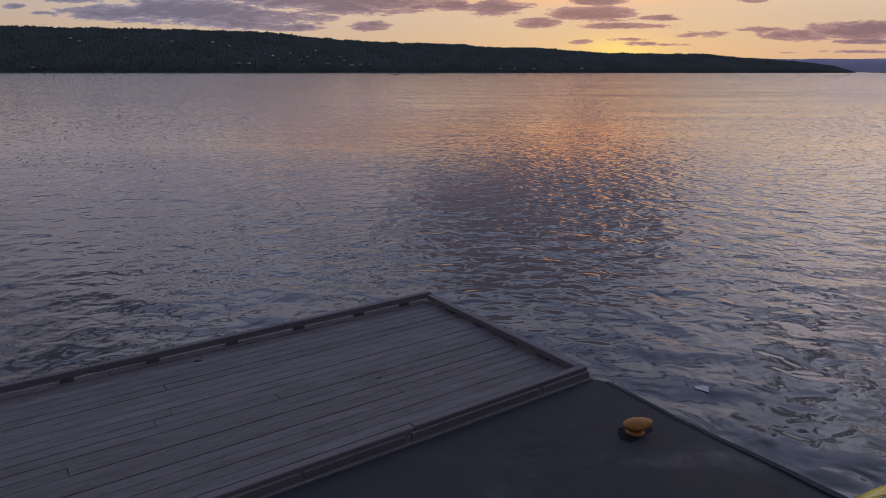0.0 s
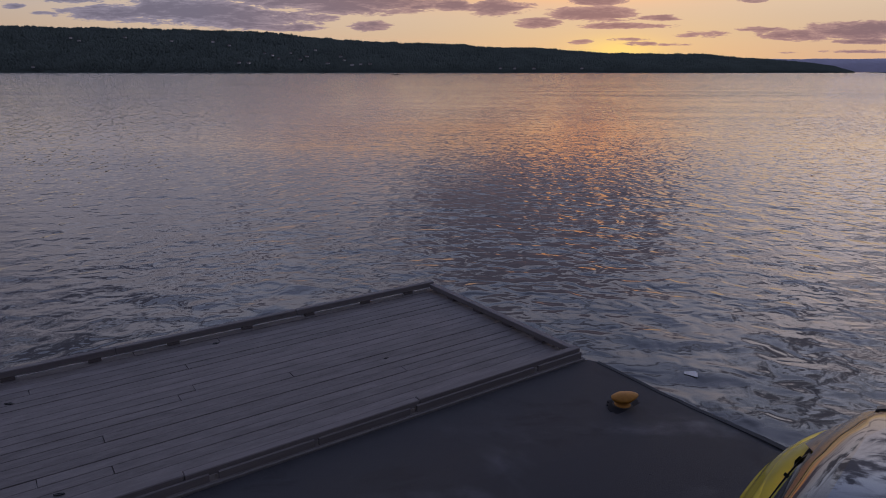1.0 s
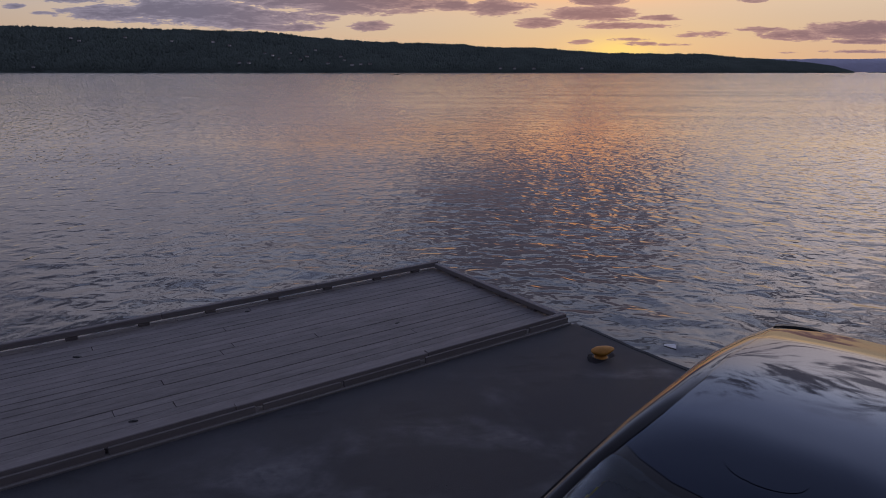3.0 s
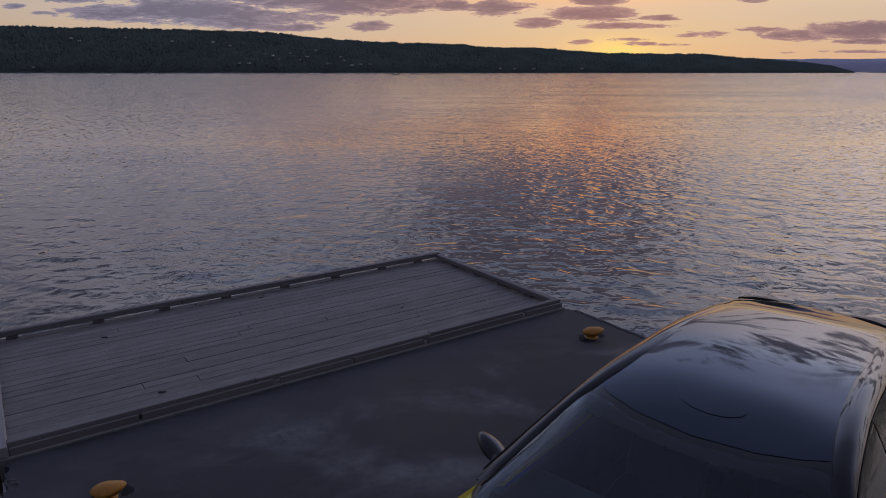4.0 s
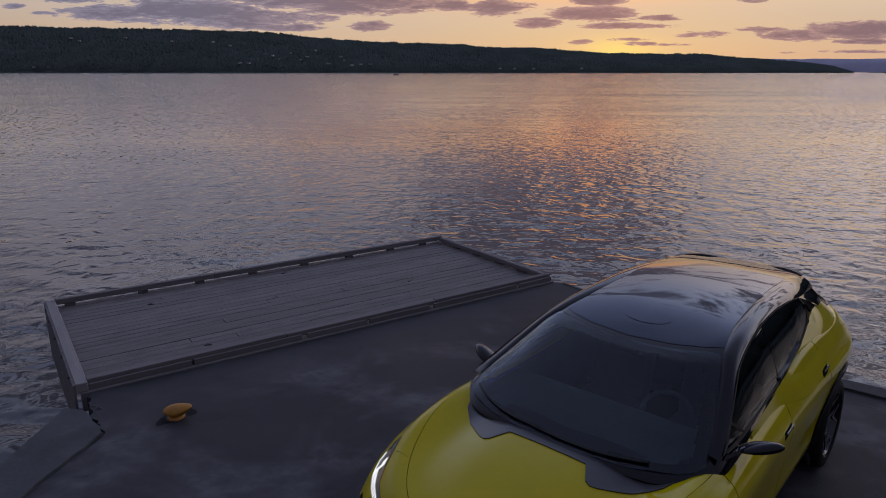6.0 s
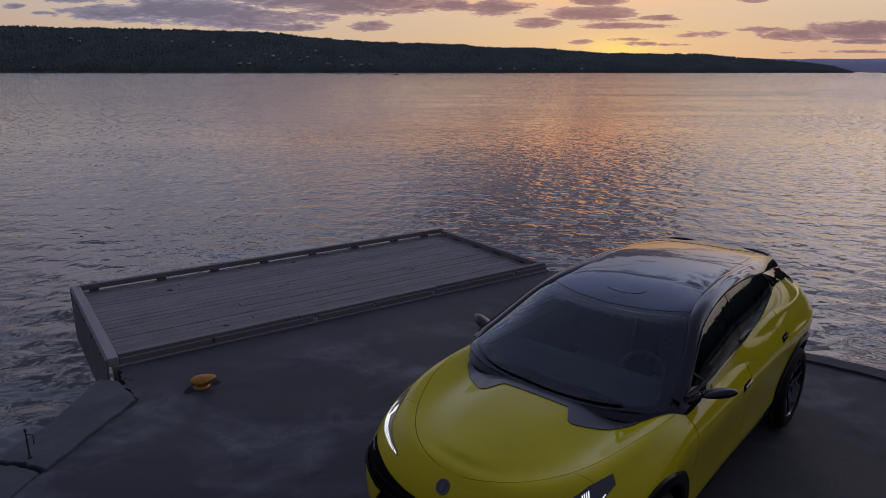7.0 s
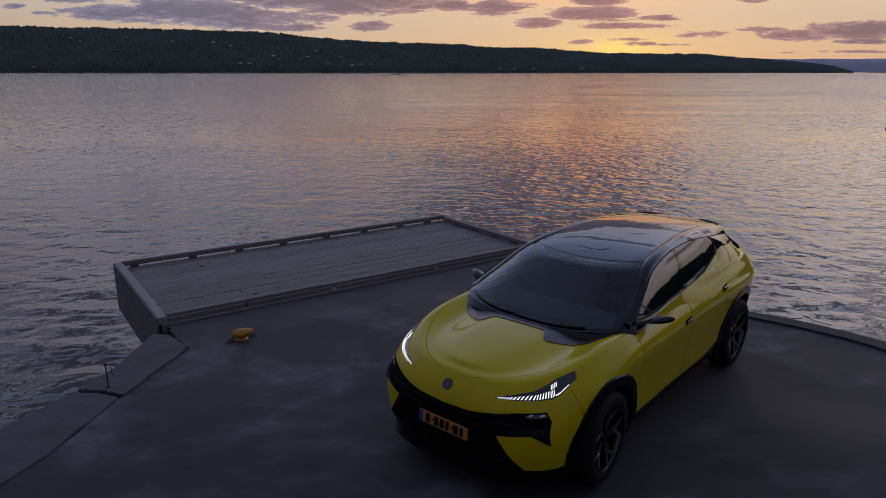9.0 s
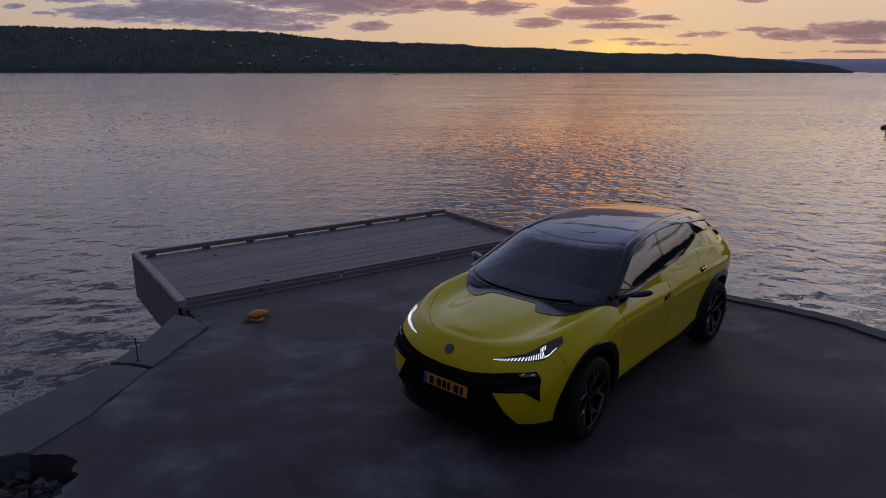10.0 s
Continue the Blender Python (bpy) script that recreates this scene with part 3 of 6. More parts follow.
for pts, top in ((far_slab, 0.022), (near_slab, 0.014)):
    bm = prism(pts[::-1], -3.9, lambda x, y, top=top: ground_z(x, y) + top)
    bmesh.ops.recalc_face_normals(bm, faces=bm.faces)
    edges = [e for e in bm.edges if all(v.co.z > -1 for v in e.verts)]
    bmesh.ops.bevel(bm, geom=edges, offset=0.008, segments=2, affect="EDGES")
    part("slab", bm, CONCRETE, kerb)

# iron rod with a bent hook standing in the kerb
rod = empty("iron_rod", pose(-3.61, 7.24, ground_z(-3.61, 7.24) + 0.02), "thin rusty iron rod standing in the kerb", "rod")
bm = cylinder(0.008, 0.007, 0, 0.27, 10)
cylinder(0.012, 0.012, 0.255, 0.285, 10, bm=bm)
cylinder(0.022, 0.022, 0, 0.012, 10, bm=bm)
part("shaft", bm, IRON, rod, smooth=False)
bm = bmesh.new()
for z0, z1, x0 in ((0.225, 0.235, 0.0), (0.14, 0.23, 0.06)):
    if x0:
        cylinder(0.005, 0.004, z0, z1, 8, pose(x0, 0, 0), bm)
    else:
        cylinder(0.005, 0.005, 0.0, 0.062, 8, pose(0, 0, 0.23, 0, 90, 0), bm)
part("hook", bm, IRON, rod)

# broken hole in the quay, filled with rubble; the bed's near-black colour darkens it
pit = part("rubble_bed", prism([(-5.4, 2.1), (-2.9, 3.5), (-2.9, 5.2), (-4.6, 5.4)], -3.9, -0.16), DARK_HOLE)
tagged(pit, "near-black rubble bed in a broken hole of the quay", "rubble", kind="structure")
rr = random.Random(21)
for k in range(110):
    bm = bmesh.new()
    bmesh.ops.create_icosphere(bm, subdivisions=2, radius=1.0)
    big = 1.0 if k < 26 else 0.5
    sx_, sy_, sz_ = rr.uniform(0.06, 0.15) * big, rr.uniform(0.05, 0.12) * big, rr.uniform(0.04, 0.09) * big
    seat_ = Vector((k * 3.1, k * 1.7, 0))
    for v in bm.verts:
        q = 1 + 0.55 * noise.noise(v.co * 1.4 + seat_) + 0.25 * noise.noise(v.co * 3.5 + seat_)
        v.co = Vector((v.co.x * sx_ * q, v.co.y * sy_ * q, v.co.z * sz_ * q))
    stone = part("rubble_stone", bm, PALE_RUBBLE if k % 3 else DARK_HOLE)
    lift = 0.0 if k < 26 else rr.uniform(0.0, 0.10)
    stone.matrix_basis = pose(-3.90 + 0.76 * rr.random(), 4.02 + 1.12 * rr.random(), -0.16 + sz_ * 0.5 + lift, rr.uniform(-30, 30), rr.uniform(-30, 30), rr.uniform(0, 360))
    tagged(stone, "jagged lump of broken concrete in the hole", "stone", "rubble in the hole")

# crumbled asphalt lumps filling the dark gap where the kerb meets the platform
for k in range(11):
    bm = bmesh.new()
    bmesh.ops.create_icosphere(bm, subdivisions=1, radius=1.0)
    sx_, sy_, sz_ = rr.uniform(0.04, 0.09), rr.uniform(0.04, 0.08), rr.uniform(0.02, 0.04)
    for v in bm.verts:
        q = rr.uniform(0.7, 1.2)
        v.co = Vector((v.co.x * sx_ * q, v.co.y * sy_ * q, v.co.z * sz_ * q))
    t = k / 10
    lump = part("asphalt_lump", bm, DARK_HOLE)
    lump.matrix_basis = pose(-3.56 + 0.40 * t + rr.uniform(-0.05, 0.05), 8.98 - 0.56 * t + rr.uniform(-0.03, 0.03), -0.005, 0, 0, rr.uniform(0, 360))
    tagged(lump, "dark crumbled lump of asphalt beside the kerb", "stone", "crumbled asphalt by the kerb")


# yellow mooring bollards
def bollard(m):
    """A squat cast bollard: a round stem flaring into a domed head with one long and one short horn."""
    thing = empty("mooring_bollard", m, "small yellow cast-iron mooring bollard with a horned head", "bollard", "bollards on the quay")
    part("stem", spin([(0.0, -0.01), (0.085, -0.01), (0.082, 0.012), (0.072, 0.018), (0.066, 0.030), (0.070, 0.055), (0.0, 0.055)], 20), YELLOW_IRON, thing, smooth=True)
    bm = spin([(0.0, 0.036), (0.066, 0.036), (0.084, 0.055), (0.100, 0.074), (0.103, 0.084), (0.096, 0.097), (0.066, 0.122), (0.032, 0.137), (0.0, 0.140)], 32)
    for v in bm.verts:
        r_ = math.hypot(v.co.x, v.co.y)
        c = v.co.x / r_ if r_ > 1e-4 else 0.0
        horn = 0.55 * max(0.0, c) ** 2.5 + 0.18 * max(0.0, -c) ** 2.5 - 0.10 * (1 - abs(c))
        v.co.x, v.co.y = v.co.x * (1 + horn), v.co.y * (1 + horn * 0.35)
        v.co.z += 0.028 * max(0.0, c) ** 2 * r_ / 0.1 * (1 - 0.5 * max(0.0, v.co.z - 0.1) / 0.05) + 0.004 * noise.noise(v.co * 22)
    part("head", bm, YELLOW_IRON, thing, smooth=True)
    # ragged darker patch on the asphalt, set slightly off the bollard's centre
    ring_ = []
    for k in range(90):
        a = k * math.tau / 90
        q = 1 + 0.30 * noise.noise((1.3 * math.cos(a), 1.3 * math.sin(a), 4.0)) + 0.16 * noise.noise((5 * math.cos(a), 5 * math.sin(a), 1.0))
        ring_.append((0.20 * q * math.cos(a), 0.18 * q * math.sin(a)))
    part("ragged_patch", prism([(x + 0.03, y - 0.04) for x, y in ring_], -0.03, 0.004), DARK_PATCH, thing, "dark ragged patch of asphalt")
    part("base_plate", spin([(0.0, -0.012), (0.105, -0.012), (0.10, 0.008), (0.0, 0.008)], 28), IRON, thing, "dark stained base plate")
    return thing


bollard(pose(2.03, 12.07, ground_z(2.03, 12.07), 0, 0, 4))
bollard(pose(-2.60, 8.69, ground_z(-2.60, 8.69), 0, 0, 10))

# ---- timber platform over the water ----
DOCK_L, DOCK_W, DECK = 7.07, 3.32, 0.0
dock = empty("timber_platform", DOCK, "grey weathered timber platform with raised edge beams over the water", "jetty")
rows = 22
pitch = (DOCK_W - 0.02) / rows
rr = random.Random(5)
for i in range(rows):
    v0 = 0.01 + i * pitch
    cuts = [0.03]
    if i % 4 == 0:
        cuts.append(rr.choice((1.9, 2.4, 3.0, 3.6, 4.2, 4.8)) + rr.uniform(-0.1, 0.1))
    elif rr.random() < 0.3:
        cuts.append(rr.choice((1.4, 2.7, 3.9, 5.2)) + rr.uniform(-0.1, 0.1))
    cuts.append(DOCK_L - 0.03)
    for a, b in zip(cuts, cuts[1:]):
        lift = rr.uniform(-0.003, 0.003)
        bm = box(a + 0.003, b - 0.003, v0 + 0.003, v0 + pitch - 0.003, DECK - 0.045 + lift, DECK + lift, 0.004)
        part("plank", bm, PLANK, dock)
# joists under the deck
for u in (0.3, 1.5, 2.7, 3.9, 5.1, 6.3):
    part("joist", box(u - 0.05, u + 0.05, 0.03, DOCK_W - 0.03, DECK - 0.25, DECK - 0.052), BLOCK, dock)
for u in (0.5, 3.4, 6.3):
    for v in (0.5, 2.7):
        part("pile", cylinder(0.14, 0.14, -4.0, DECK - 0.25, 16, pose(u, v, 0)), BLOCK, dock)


def beam_row(name, a, b, width, z0, z1, pieces, seed, material=None):
    """A raised edge beam in several lengths from plan point a to b."""
    rq = random.Random(seed)
    d = math.hypot(b[0] - a[0], b[1] - a[1])
    ang = math.degrees(math.atan2(b[1] - a[1], b[0] - a[0]))
    for k in range(pieces):
        s0, s1 = d * k / pieces, d * (k + 1) / pieces
        bm = box(0.002, s1 - s0 - 0.002, -width / 2, width / 2, z0, z1, 0.008)
        ob = part(name, bm, material or BEAM, dock)
        ob.matrix_basis = pose(a[0], a[1], 0, 0, 0, ang) @ pose(s0, rq.uniform(-0.004, 0.004), rq.uniform(-0.003, 0.003))


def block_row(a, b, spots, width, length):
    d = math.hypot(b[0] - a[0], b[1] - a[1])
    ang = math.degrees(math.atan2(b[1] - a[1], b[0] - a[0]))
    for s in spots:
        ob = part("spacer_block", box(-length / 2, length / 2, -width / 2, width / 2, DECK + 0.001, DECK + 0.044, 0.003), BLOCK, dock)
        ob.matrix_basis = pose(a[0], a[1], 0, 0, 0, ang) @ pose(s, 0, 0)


B0, B1 = DECK + 0.032, DECK + 0.105
beam_row("edge_beam", (0.11, DOCK_W - 0.055), (DOCK_L - 0.0, DOCK_W - 0.055), 0.085, B0 + 0.012, B1 + 0.020, 3, 1)
beam_row("edge_beam", (0.11, 0.10), (DOCK_L, 0.10), 0.09, B0 + 0.012, B1 + 0.008, 3, 2)
beam_row("edge_beam", (DOCK_L - 0.05, 0.16), (DOCK_L - 0.05, DOCK_W - 0.11), 0.10, B0, B1, 1, 3)
beam_row("edge_beam", (0.05, 0.0), (0.05, DOCK_W), 0.125, B0 - 0.03, B1 + 0.004, 1, 4, PALE_BEAM)
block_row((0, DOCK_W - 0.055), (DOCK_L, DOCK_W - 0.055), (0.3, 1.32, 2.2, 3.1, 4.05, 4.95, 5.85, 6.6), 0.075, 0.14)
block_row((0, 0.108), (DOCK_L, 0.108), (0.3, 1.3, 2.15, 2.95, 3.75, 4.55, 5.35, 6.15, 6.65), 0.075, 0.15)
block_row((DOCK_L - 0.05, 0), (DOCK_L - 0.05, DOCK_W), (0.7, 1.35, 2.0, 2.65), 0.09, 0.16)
# boards closing the gap under the quay-side beam, with a few dark slots left between them
for u0, u1 in ((0.12, 1.22), (1.25, 2.62), (2.70, 3.58), (3.62, 4.62), (4.70, 6.30), (6.36, DOCK_L - 0.01)):
    part("fascia_board", box(u0, u1, 0.022, 0.054, DECK - 0.03, B0 + 0.034 + 0.006 * math.sin(u0 * 7), 0.004), BEAM, dock)
# upright boards closing the end that faces the kerb
n_boards = 24
for k in range(n_boards):
    v0 = 0.005 + k * (DOCK_W - 0.01) / n_boards
    drop = 0.74 + 0.012 * math.sin(k * 1.7)
    part("board", box(-0.034, -0.006, v0 + 0.003, v0 + (DOCK_W - 0.01) / n_boards - 0.003, DECK - drop, B1 - 0.012, 0.003), BOARD, dock)
for v in (0.35, 1.05, 1.75, 2.5, 3.05):
    part("bolt", cylinder(0.016, 0.014, 0, 0.014, 10, pose(-0.034, v, B1 - 0.05, 0, -90, 0)), IRON, dock)
# side skirts along the two water sides and the quay side
part("skirt", box(0.0, DOCK_L, DOCK_W - 0.002, DOCK_W + 0.03, DECK - 0.30, DECK - 0.01, 0.004), BEAM, dock)
part("skirt", box(DOCK_L - 0.002, DOCK_L + 0.03, 0.0, DOCK_W, DECK - 0.30, DECK - 0.01, 0.004), BEAM, dock)
part("skirt", box(0.03, DOCK_L, -0.024, 0.004, DECK - 0.22, DECK + 0.002, 0.004), BOARD, dock)


# weed and dirt lying on the platform
rr = random.Random(31)
for u, v, size in ((1.30, 2.60, 0.035), (1.55, 0.55, 0.03), (3.55, 2.98, 0.03), (5.1, 1.35, 0.025)):
    bm = bmesh.new()
    bmesh.ops.create_icosphere(bm, subdivisions=2, radius=1.0)
    for q in bm.verts:
        k = 1 + 0.55 * noise.noise(q.co * 2.3 + Vector((u, v, 0)))
        q.co = Vector((q.co.x * size * 1.5 * k, q.co.y * size * 0.7 * k, max(-0.3, q.co.z) * size * 0.35 * k))
    clump = part("weed_clump", bm, DARK_HOLE)
    clump.matrix_basis = DOCK @ pose(u, v, DECK + 0.004, 0, 0, rr.uniform(-30, 30))
    tagged(clump, "dark dried weed clump on the platform planks", "debris", "weed on the platform")

# pale grit scattered over the asphalt
verts, faces = [], []
for k in range(70):
    x, y = rr.uniform(-3.2, 4.2), rr.uniform(3.2, 11.0)
    if 0.571 * (x + 3.916) - 0.821 * (y - 9.295) < 0.3 or x > 13.5 - y:
        continue
    z, q = ground_z(x, y) + 0.004, rr.uniform(0.003, 0.009)
    base = len(verts)
    a = rr.uniform(0, 6)
    for j in range(4):
        verts.append((x + q * math.cos(a + j * 1.57) * (1.5 if j % 2 else 0.8), y + q * math.sin(a + j * 1.57), z))
    verts.append((x, y, z + q * 0.7))
    faces += [(base + j, base + (j + 1) % 4, base + 4) for j in range(4)]
me = bpy.data.meshes.new("grit")
me.from_pydata(verts, [], faces)
me.materials.append(CONCRETE)
tagged(new("grit", me), "pale grit and small litter scattered on the asphalt", "grit", kind="stuff")

# a sheet of paper afloat, a small buoy, a far motorboat
bm = bmesh.new()
bmesh.ops.create_grid(bm, x_segments=6, y_segments=6, size=0.085)
for v in bm.verts:
    v.co = Vector((v.co.x * 1.25, v.co.y * (1.0 + 0.5 * v.co.x / 0.085), 0.004 * noise.noise(v.co * 9)))
bmesh.ops.solidify(bm, geom=bm.faces[:], thickness=0.001)
sheet = part("floating_sheet", bm, PAPER)
sheet.matrix_basis = pose(4.35, 16.15, SEA + 0.013, 0, 0, -20)
tagged(sheet, "white sheet of wet paper floating on the water", "paper")

buoy = empty("buoy", pose(39.6, 60.2, SEA), "small dark red buoy with a short post", "buoy")
part("float", spin([(0.0, -0.2), (0.35, -0.2), (0.55, 0.0), (0.50, 0.22), (0.25, 0.32), (0.0, 0.34)], 20), HOUSE_ROOF, buoy, smooth=True)
part("post", cylinder(0.16, 0.10, 0.3, 1.25, 12), HOUSE_ROOF, buoy)

boat = empty("motorboat", pose(-62, 905, SEA), "small distant motorboat with a low cabin", "boat")
bm = bmesh.new()
hull = [bm.verts.new(c) for c in ((-4, -1.2, 0.9), (3, -1.2, 1.0), (5, 0, 1.2), (3, 1.2, 1.0), (-4, 1.2, 0.9), (-3.8, -0.9, -0.3), (2.5, -0.8, -0.3), (4, 0, -0.3), (2.5, 0.8, -0.3), (-3.8, 0.9, -0.3))]
bm.faces.new(hull[:5])
for k in range(5):
    bm.faces.new((hull[k], hull[(k + 1) % 5], hull[5 + (k + 1) % 5], hull[5 + k]))
bmesh.ops.recalc_face_normals(bm, faces=bm.faces)
part("hull", bm, HOUSE_ROOF, boat)
part("cabin", box(-1.5, 1.5, -0.9, 0.9, 0.9, 2.0, 0.2), HOUSE_WALL, boat)

# houses on the far shore
rr = random.Random(41)
SPOTS = [(-1353, 8), (-671, 14), (-641, 15), (190, 6), (237, 5), (459, 6), (-560, 44), (-540, 36), (-448, 42), (-470, 33), (-419, 63), (-336, 42), (-325, 30), (-271, 18),
         (-1217, 108), (-1191, 96), (-1040, 112), (-753, 95), (-888, 99), (-500, 55), (-585, 52), (-380, 20), (-300, 14), (-240, 12), (300, 5), (-700, 80)]
for hx_, hz_ in SPOTS:
    y = 2200.0
    while ridge_height(hx_ * y / 2300, y) < hz_ and y < 2590:
        y += 10
    x = hx_ * y / 2300
    z = ridge_height(x, y)
    wd, dp, ht = rr.uniform(6, 11), rr.uniform(6, 8), rr.uniform(2.2, 3.4)
    home = empty("house", pose(x, y - 12, z + rr.uniform(4.5, 6.0), 0, 0, rr.uniform(-30, 30)), "white timber house with a dark gable roof", "house", "houses on the far shore")
    part("wall", box(-wd / 2, wd / 2, -dp / 2, dp / 2, -1.5, ht), HOUSE_WALL, home)
    bm = bmesh.new()
    pr = [bm.verts.new(c) for c in ((-wd / 2 - 0.5, -dp / 2 - 0.5, ht), (-wd / 2 - 0.5, dp / 2 + 0.5, ht), (-wd / 2 - 0.5, 0, ht + 2.4), (wd / 2 + 0.5, -dp / 2 - 0.5, ht), (wd / 2 + 0.5, dp / 2 + 0.5, ht), (wd / 2 + 0.5, 0, ht + 2.4))]
    for f in ((0, 1, 2), (5, 4, 3), (0, 3, 4, 1), (0, 2, 5, 3), (1, 4, 5, 2)):
        bm.faces.new([pr[i] for i in f])
    bmesh.ops.recalc_face_normals(bm, faces=bm.faces)
    part("roof", bm, HOUSE_ROOF, home)
# ---- car: yellow electric crossover with a black roof ----
def car_paint():
    m = bpy.data.materials.new("yellow_car_paint")
    m.use_nodes = True
    n = Nodes(m.node_tree)
    at = n.add("ShaderNodeTexCoord").outputs["Object"]
    dust = n.noise(at, 3.0, 4.0, 0.6)
    flake = n.noise(at, 900.0, 1.0, 0.5)
    col = n.mix(n.span(dust, 0.35, 0.7), (0.58, 0.485, 0.001), (0.53, 0.44, 0.002))
    p = n.add("ShaderNodeBsdfPrincipled", {"Base Color": col, "Metallic": 0.0, "Roughness": n.span(flake, 0.3, 0.7, 0.40, 0.50), "Coat Weight": 0.85, "Coat IOR": 1.38,
                                           "Coat Roughness": n.span(dust, 0.3, 0.8, 0.02, 0.07), "Specular IOR Level": 0.02})
    n.add("ShaderNodeOutputMaterial", {0: p})
    return m


def led_material():
    m = bpy.data.materials.new("white_running_light")
    m.use_nodes = True
    n = Nodes(m.node_tree)
    e = n.add("ShaderNodeEmission", {"Color": (0.95, 0.97, 1.0, 1), "Strength": 0.95})
    n.add("ShaderNodeOutputMaterial", {0: e})
    return m


def glass_material(name, tint, rough=0.01, ior=1.5):
    """Tinted car glass: sees through darkly, mirrors the sky."""
    m = bpy.data.materials.new(name)
    m.use_nodes = True
    n = Nodes(m.node_tree)
    dust = n.noise(n.add("ShaderNodeTexCoord").outputs["Object"], 2.5, 4.0, 0.6)
    clear = n.add("ShaderNodeBsdfTransparent", {"Color": (*tint, 1)})
    gloss = n.add("ShaderNodeBsdfGlossy", {"Color": (0.9, 0.95, 1.0, 1), "Roughness": n.span(dust, 0.3, 0.8, rough, rough + 0.05)})
    mix = n.add("ShaderNodeMixShader", {0: n.add("ShaderNodeFresnel", {"IOR": ior}).outputs[0], 1: clear.outputs[0], 2: gloss.outputs[0]})
    n.add("ShaderNodeOutputMaterial", {0: mix.outputs[0]})
    return m


PAINT = car_paint()
GLOSS_BLACK = surface("gloss_black_paint", (0.004, 0.004, 0.006), 0.02, spread=0.1, bump=0.0, coat=0.0, rough_spread=0.02, spec=0.45)
# the mirrored sky's blue is put into the specular tint
ROOF_GLASS = surface("sky_blue_roof_glass", (0.004, 0.005, 0.010), 0.02, spread=0.1, bump=0.0, rough_spread=0.01, spec=0.57, sheen=(0.56, 0.71, 1.0))
SATIN_BLACK = surface("satin_black_plastic", (0.006, 0.006, 0.007), 0.40, spread=0.2, bump=0.05, depth=0.001, spec=0.3)
MATT_GREY = surface("dark_grey_cowl_film", (0.045, 0.045, 0.052), 0.42, spread=0.1, bump=0.0, coat=0.3)
BLADE_BLACK = surface("dark_blade_plastic", (0.003, 0.003, 0.004), 0.25, spread=0.1, bump=0.0, spec=0.2)
BADGE_RING = surface("dull_badge_metal", (0.11, 0.12, 0.13), 0.35, metal=0.8, spread=0.1, bump=0.0)
# near-black: shade of recesses and gaps put into the colour, also black trim
VOID = surface("black_trim_and_shade", (0.004, 0.004, 0.004), 0.8, spread=0.1, bump=0.0, spec=0.1)
TYRE = surface("black_rubber", (0.008, 0.008, 0.008), 0.7, spread=0.25, grain=60, stain=8, bump=0.2, depth=0.002, spec=0.25)
RIM_BLACK = surface("gloss_black_alloy", (0.010, 0.010, 0.011), 0.2, metal=0.3, spread=0.1, bump=0.0, coat=0.8)
RIM_BRIGHT = surface("machined_alloy", (0.45, 0.45, 0.47), 0.3, metal=1.0, spread=0.1, bump=0.0)
CHROME = surface("bright_metal", (0.6, 0.6, 0.62), 0.2, metal=1.0, spread=0.05, bump=0.0)
LAMP_DARK = surface("smoked_lamp_housing", (0.012, 0.012, 0.015), 0.15, spread=0.1, bump=0.0, coat=1.0)
BADGE_GREY = surface("dark_badge_enamel", (0.02, 0.023, 0.03), 0.3, spread=0.1, bump=0.0, coat=0.6)
PLATE_YELLOW = surface("orange_plate", (0.50, 0.20, 0.03), 0.5, spread=0.1, bump=0.0)
PLATE_BLUE = surface("blue_plate_band", (0.02, 0.06, 0.25), 0.5, spread=0.1, bump=0.0)
INTERIOR = surface("dark_interior_trim", (0.11, 0.13, 0.145), 0.7, spread=0.3, bump=0.0)
SEAT = surface("grey_seat_cloth", (0.11, 0.12, 0.13), 0.8, spread=0.2, bump=0.1)
LED = led_material()
WINDSCREEN = glass_material("windscreen_glass", (0.70, 0.80, 0.84), ior=1.60)
PRIVACY = glass_material("dark_side_glass", (0.16, 0.17, 0.18), ior=1.7)

AXLE_R = 3.02
WHEEL_R = 0.39


def spline_levels(rows, factor):
    """More rows between given rows of points, by a smooth curve through them."""
    out = []
    n = len(rows)
    for i in range(n - 1):
        p0, p1, p2, p3 = rows[max(0, i - 1)], rows[i], rows[i + 1], rows[min(n - 1, i + 2)]
        for f in range(factor):
            t = f / factor
            out.append(0.5 * (2 * p1 + (p2 - p0) * t + (2 * p0 - 5 * p1 + 4 * p2 - p3) * t * t + (3 * p1 - p0 - 3 * p2 + p3) * t**3))
    out.append(rows[-1])
    return out


def loop_points(xn, xr, front_len, rear_len, nf, nr, width, height, steps):
    """Half a plan contour, from the nose round the flank to the tail: width(x) and height(x) shape it."""
    fc, rc = xn + front_len, xr - rear_len
    pts = []
    nfront, nside, nrear = steps
    for k in range(nfront):
        th = math.pi / 2 * k / nfront
        c, s_ = math.cos(th) ** (2 / nf), math.sin(th) ** (2 / nf)
        x = fc - front_len * c
        pts.append((x, s_ * width(fc), height(x)))
    for k in range(nside):
        x = fc + (rc - fc) * k / nside
        pts.append((x, width(x), height(x)))
    for k in range(nrear + 1):
        th = math.pi / 2 * (1 - k / nrear)
        c, s_ = max(0.0, math.cos(th)) ** (2 / nr), max(0.0, math.sin(th)) ** (2 / nr)
        x = rc + rear_len * c
        pts.append((x, s_ * width(rc), height(x)))
    return np.array(pts)


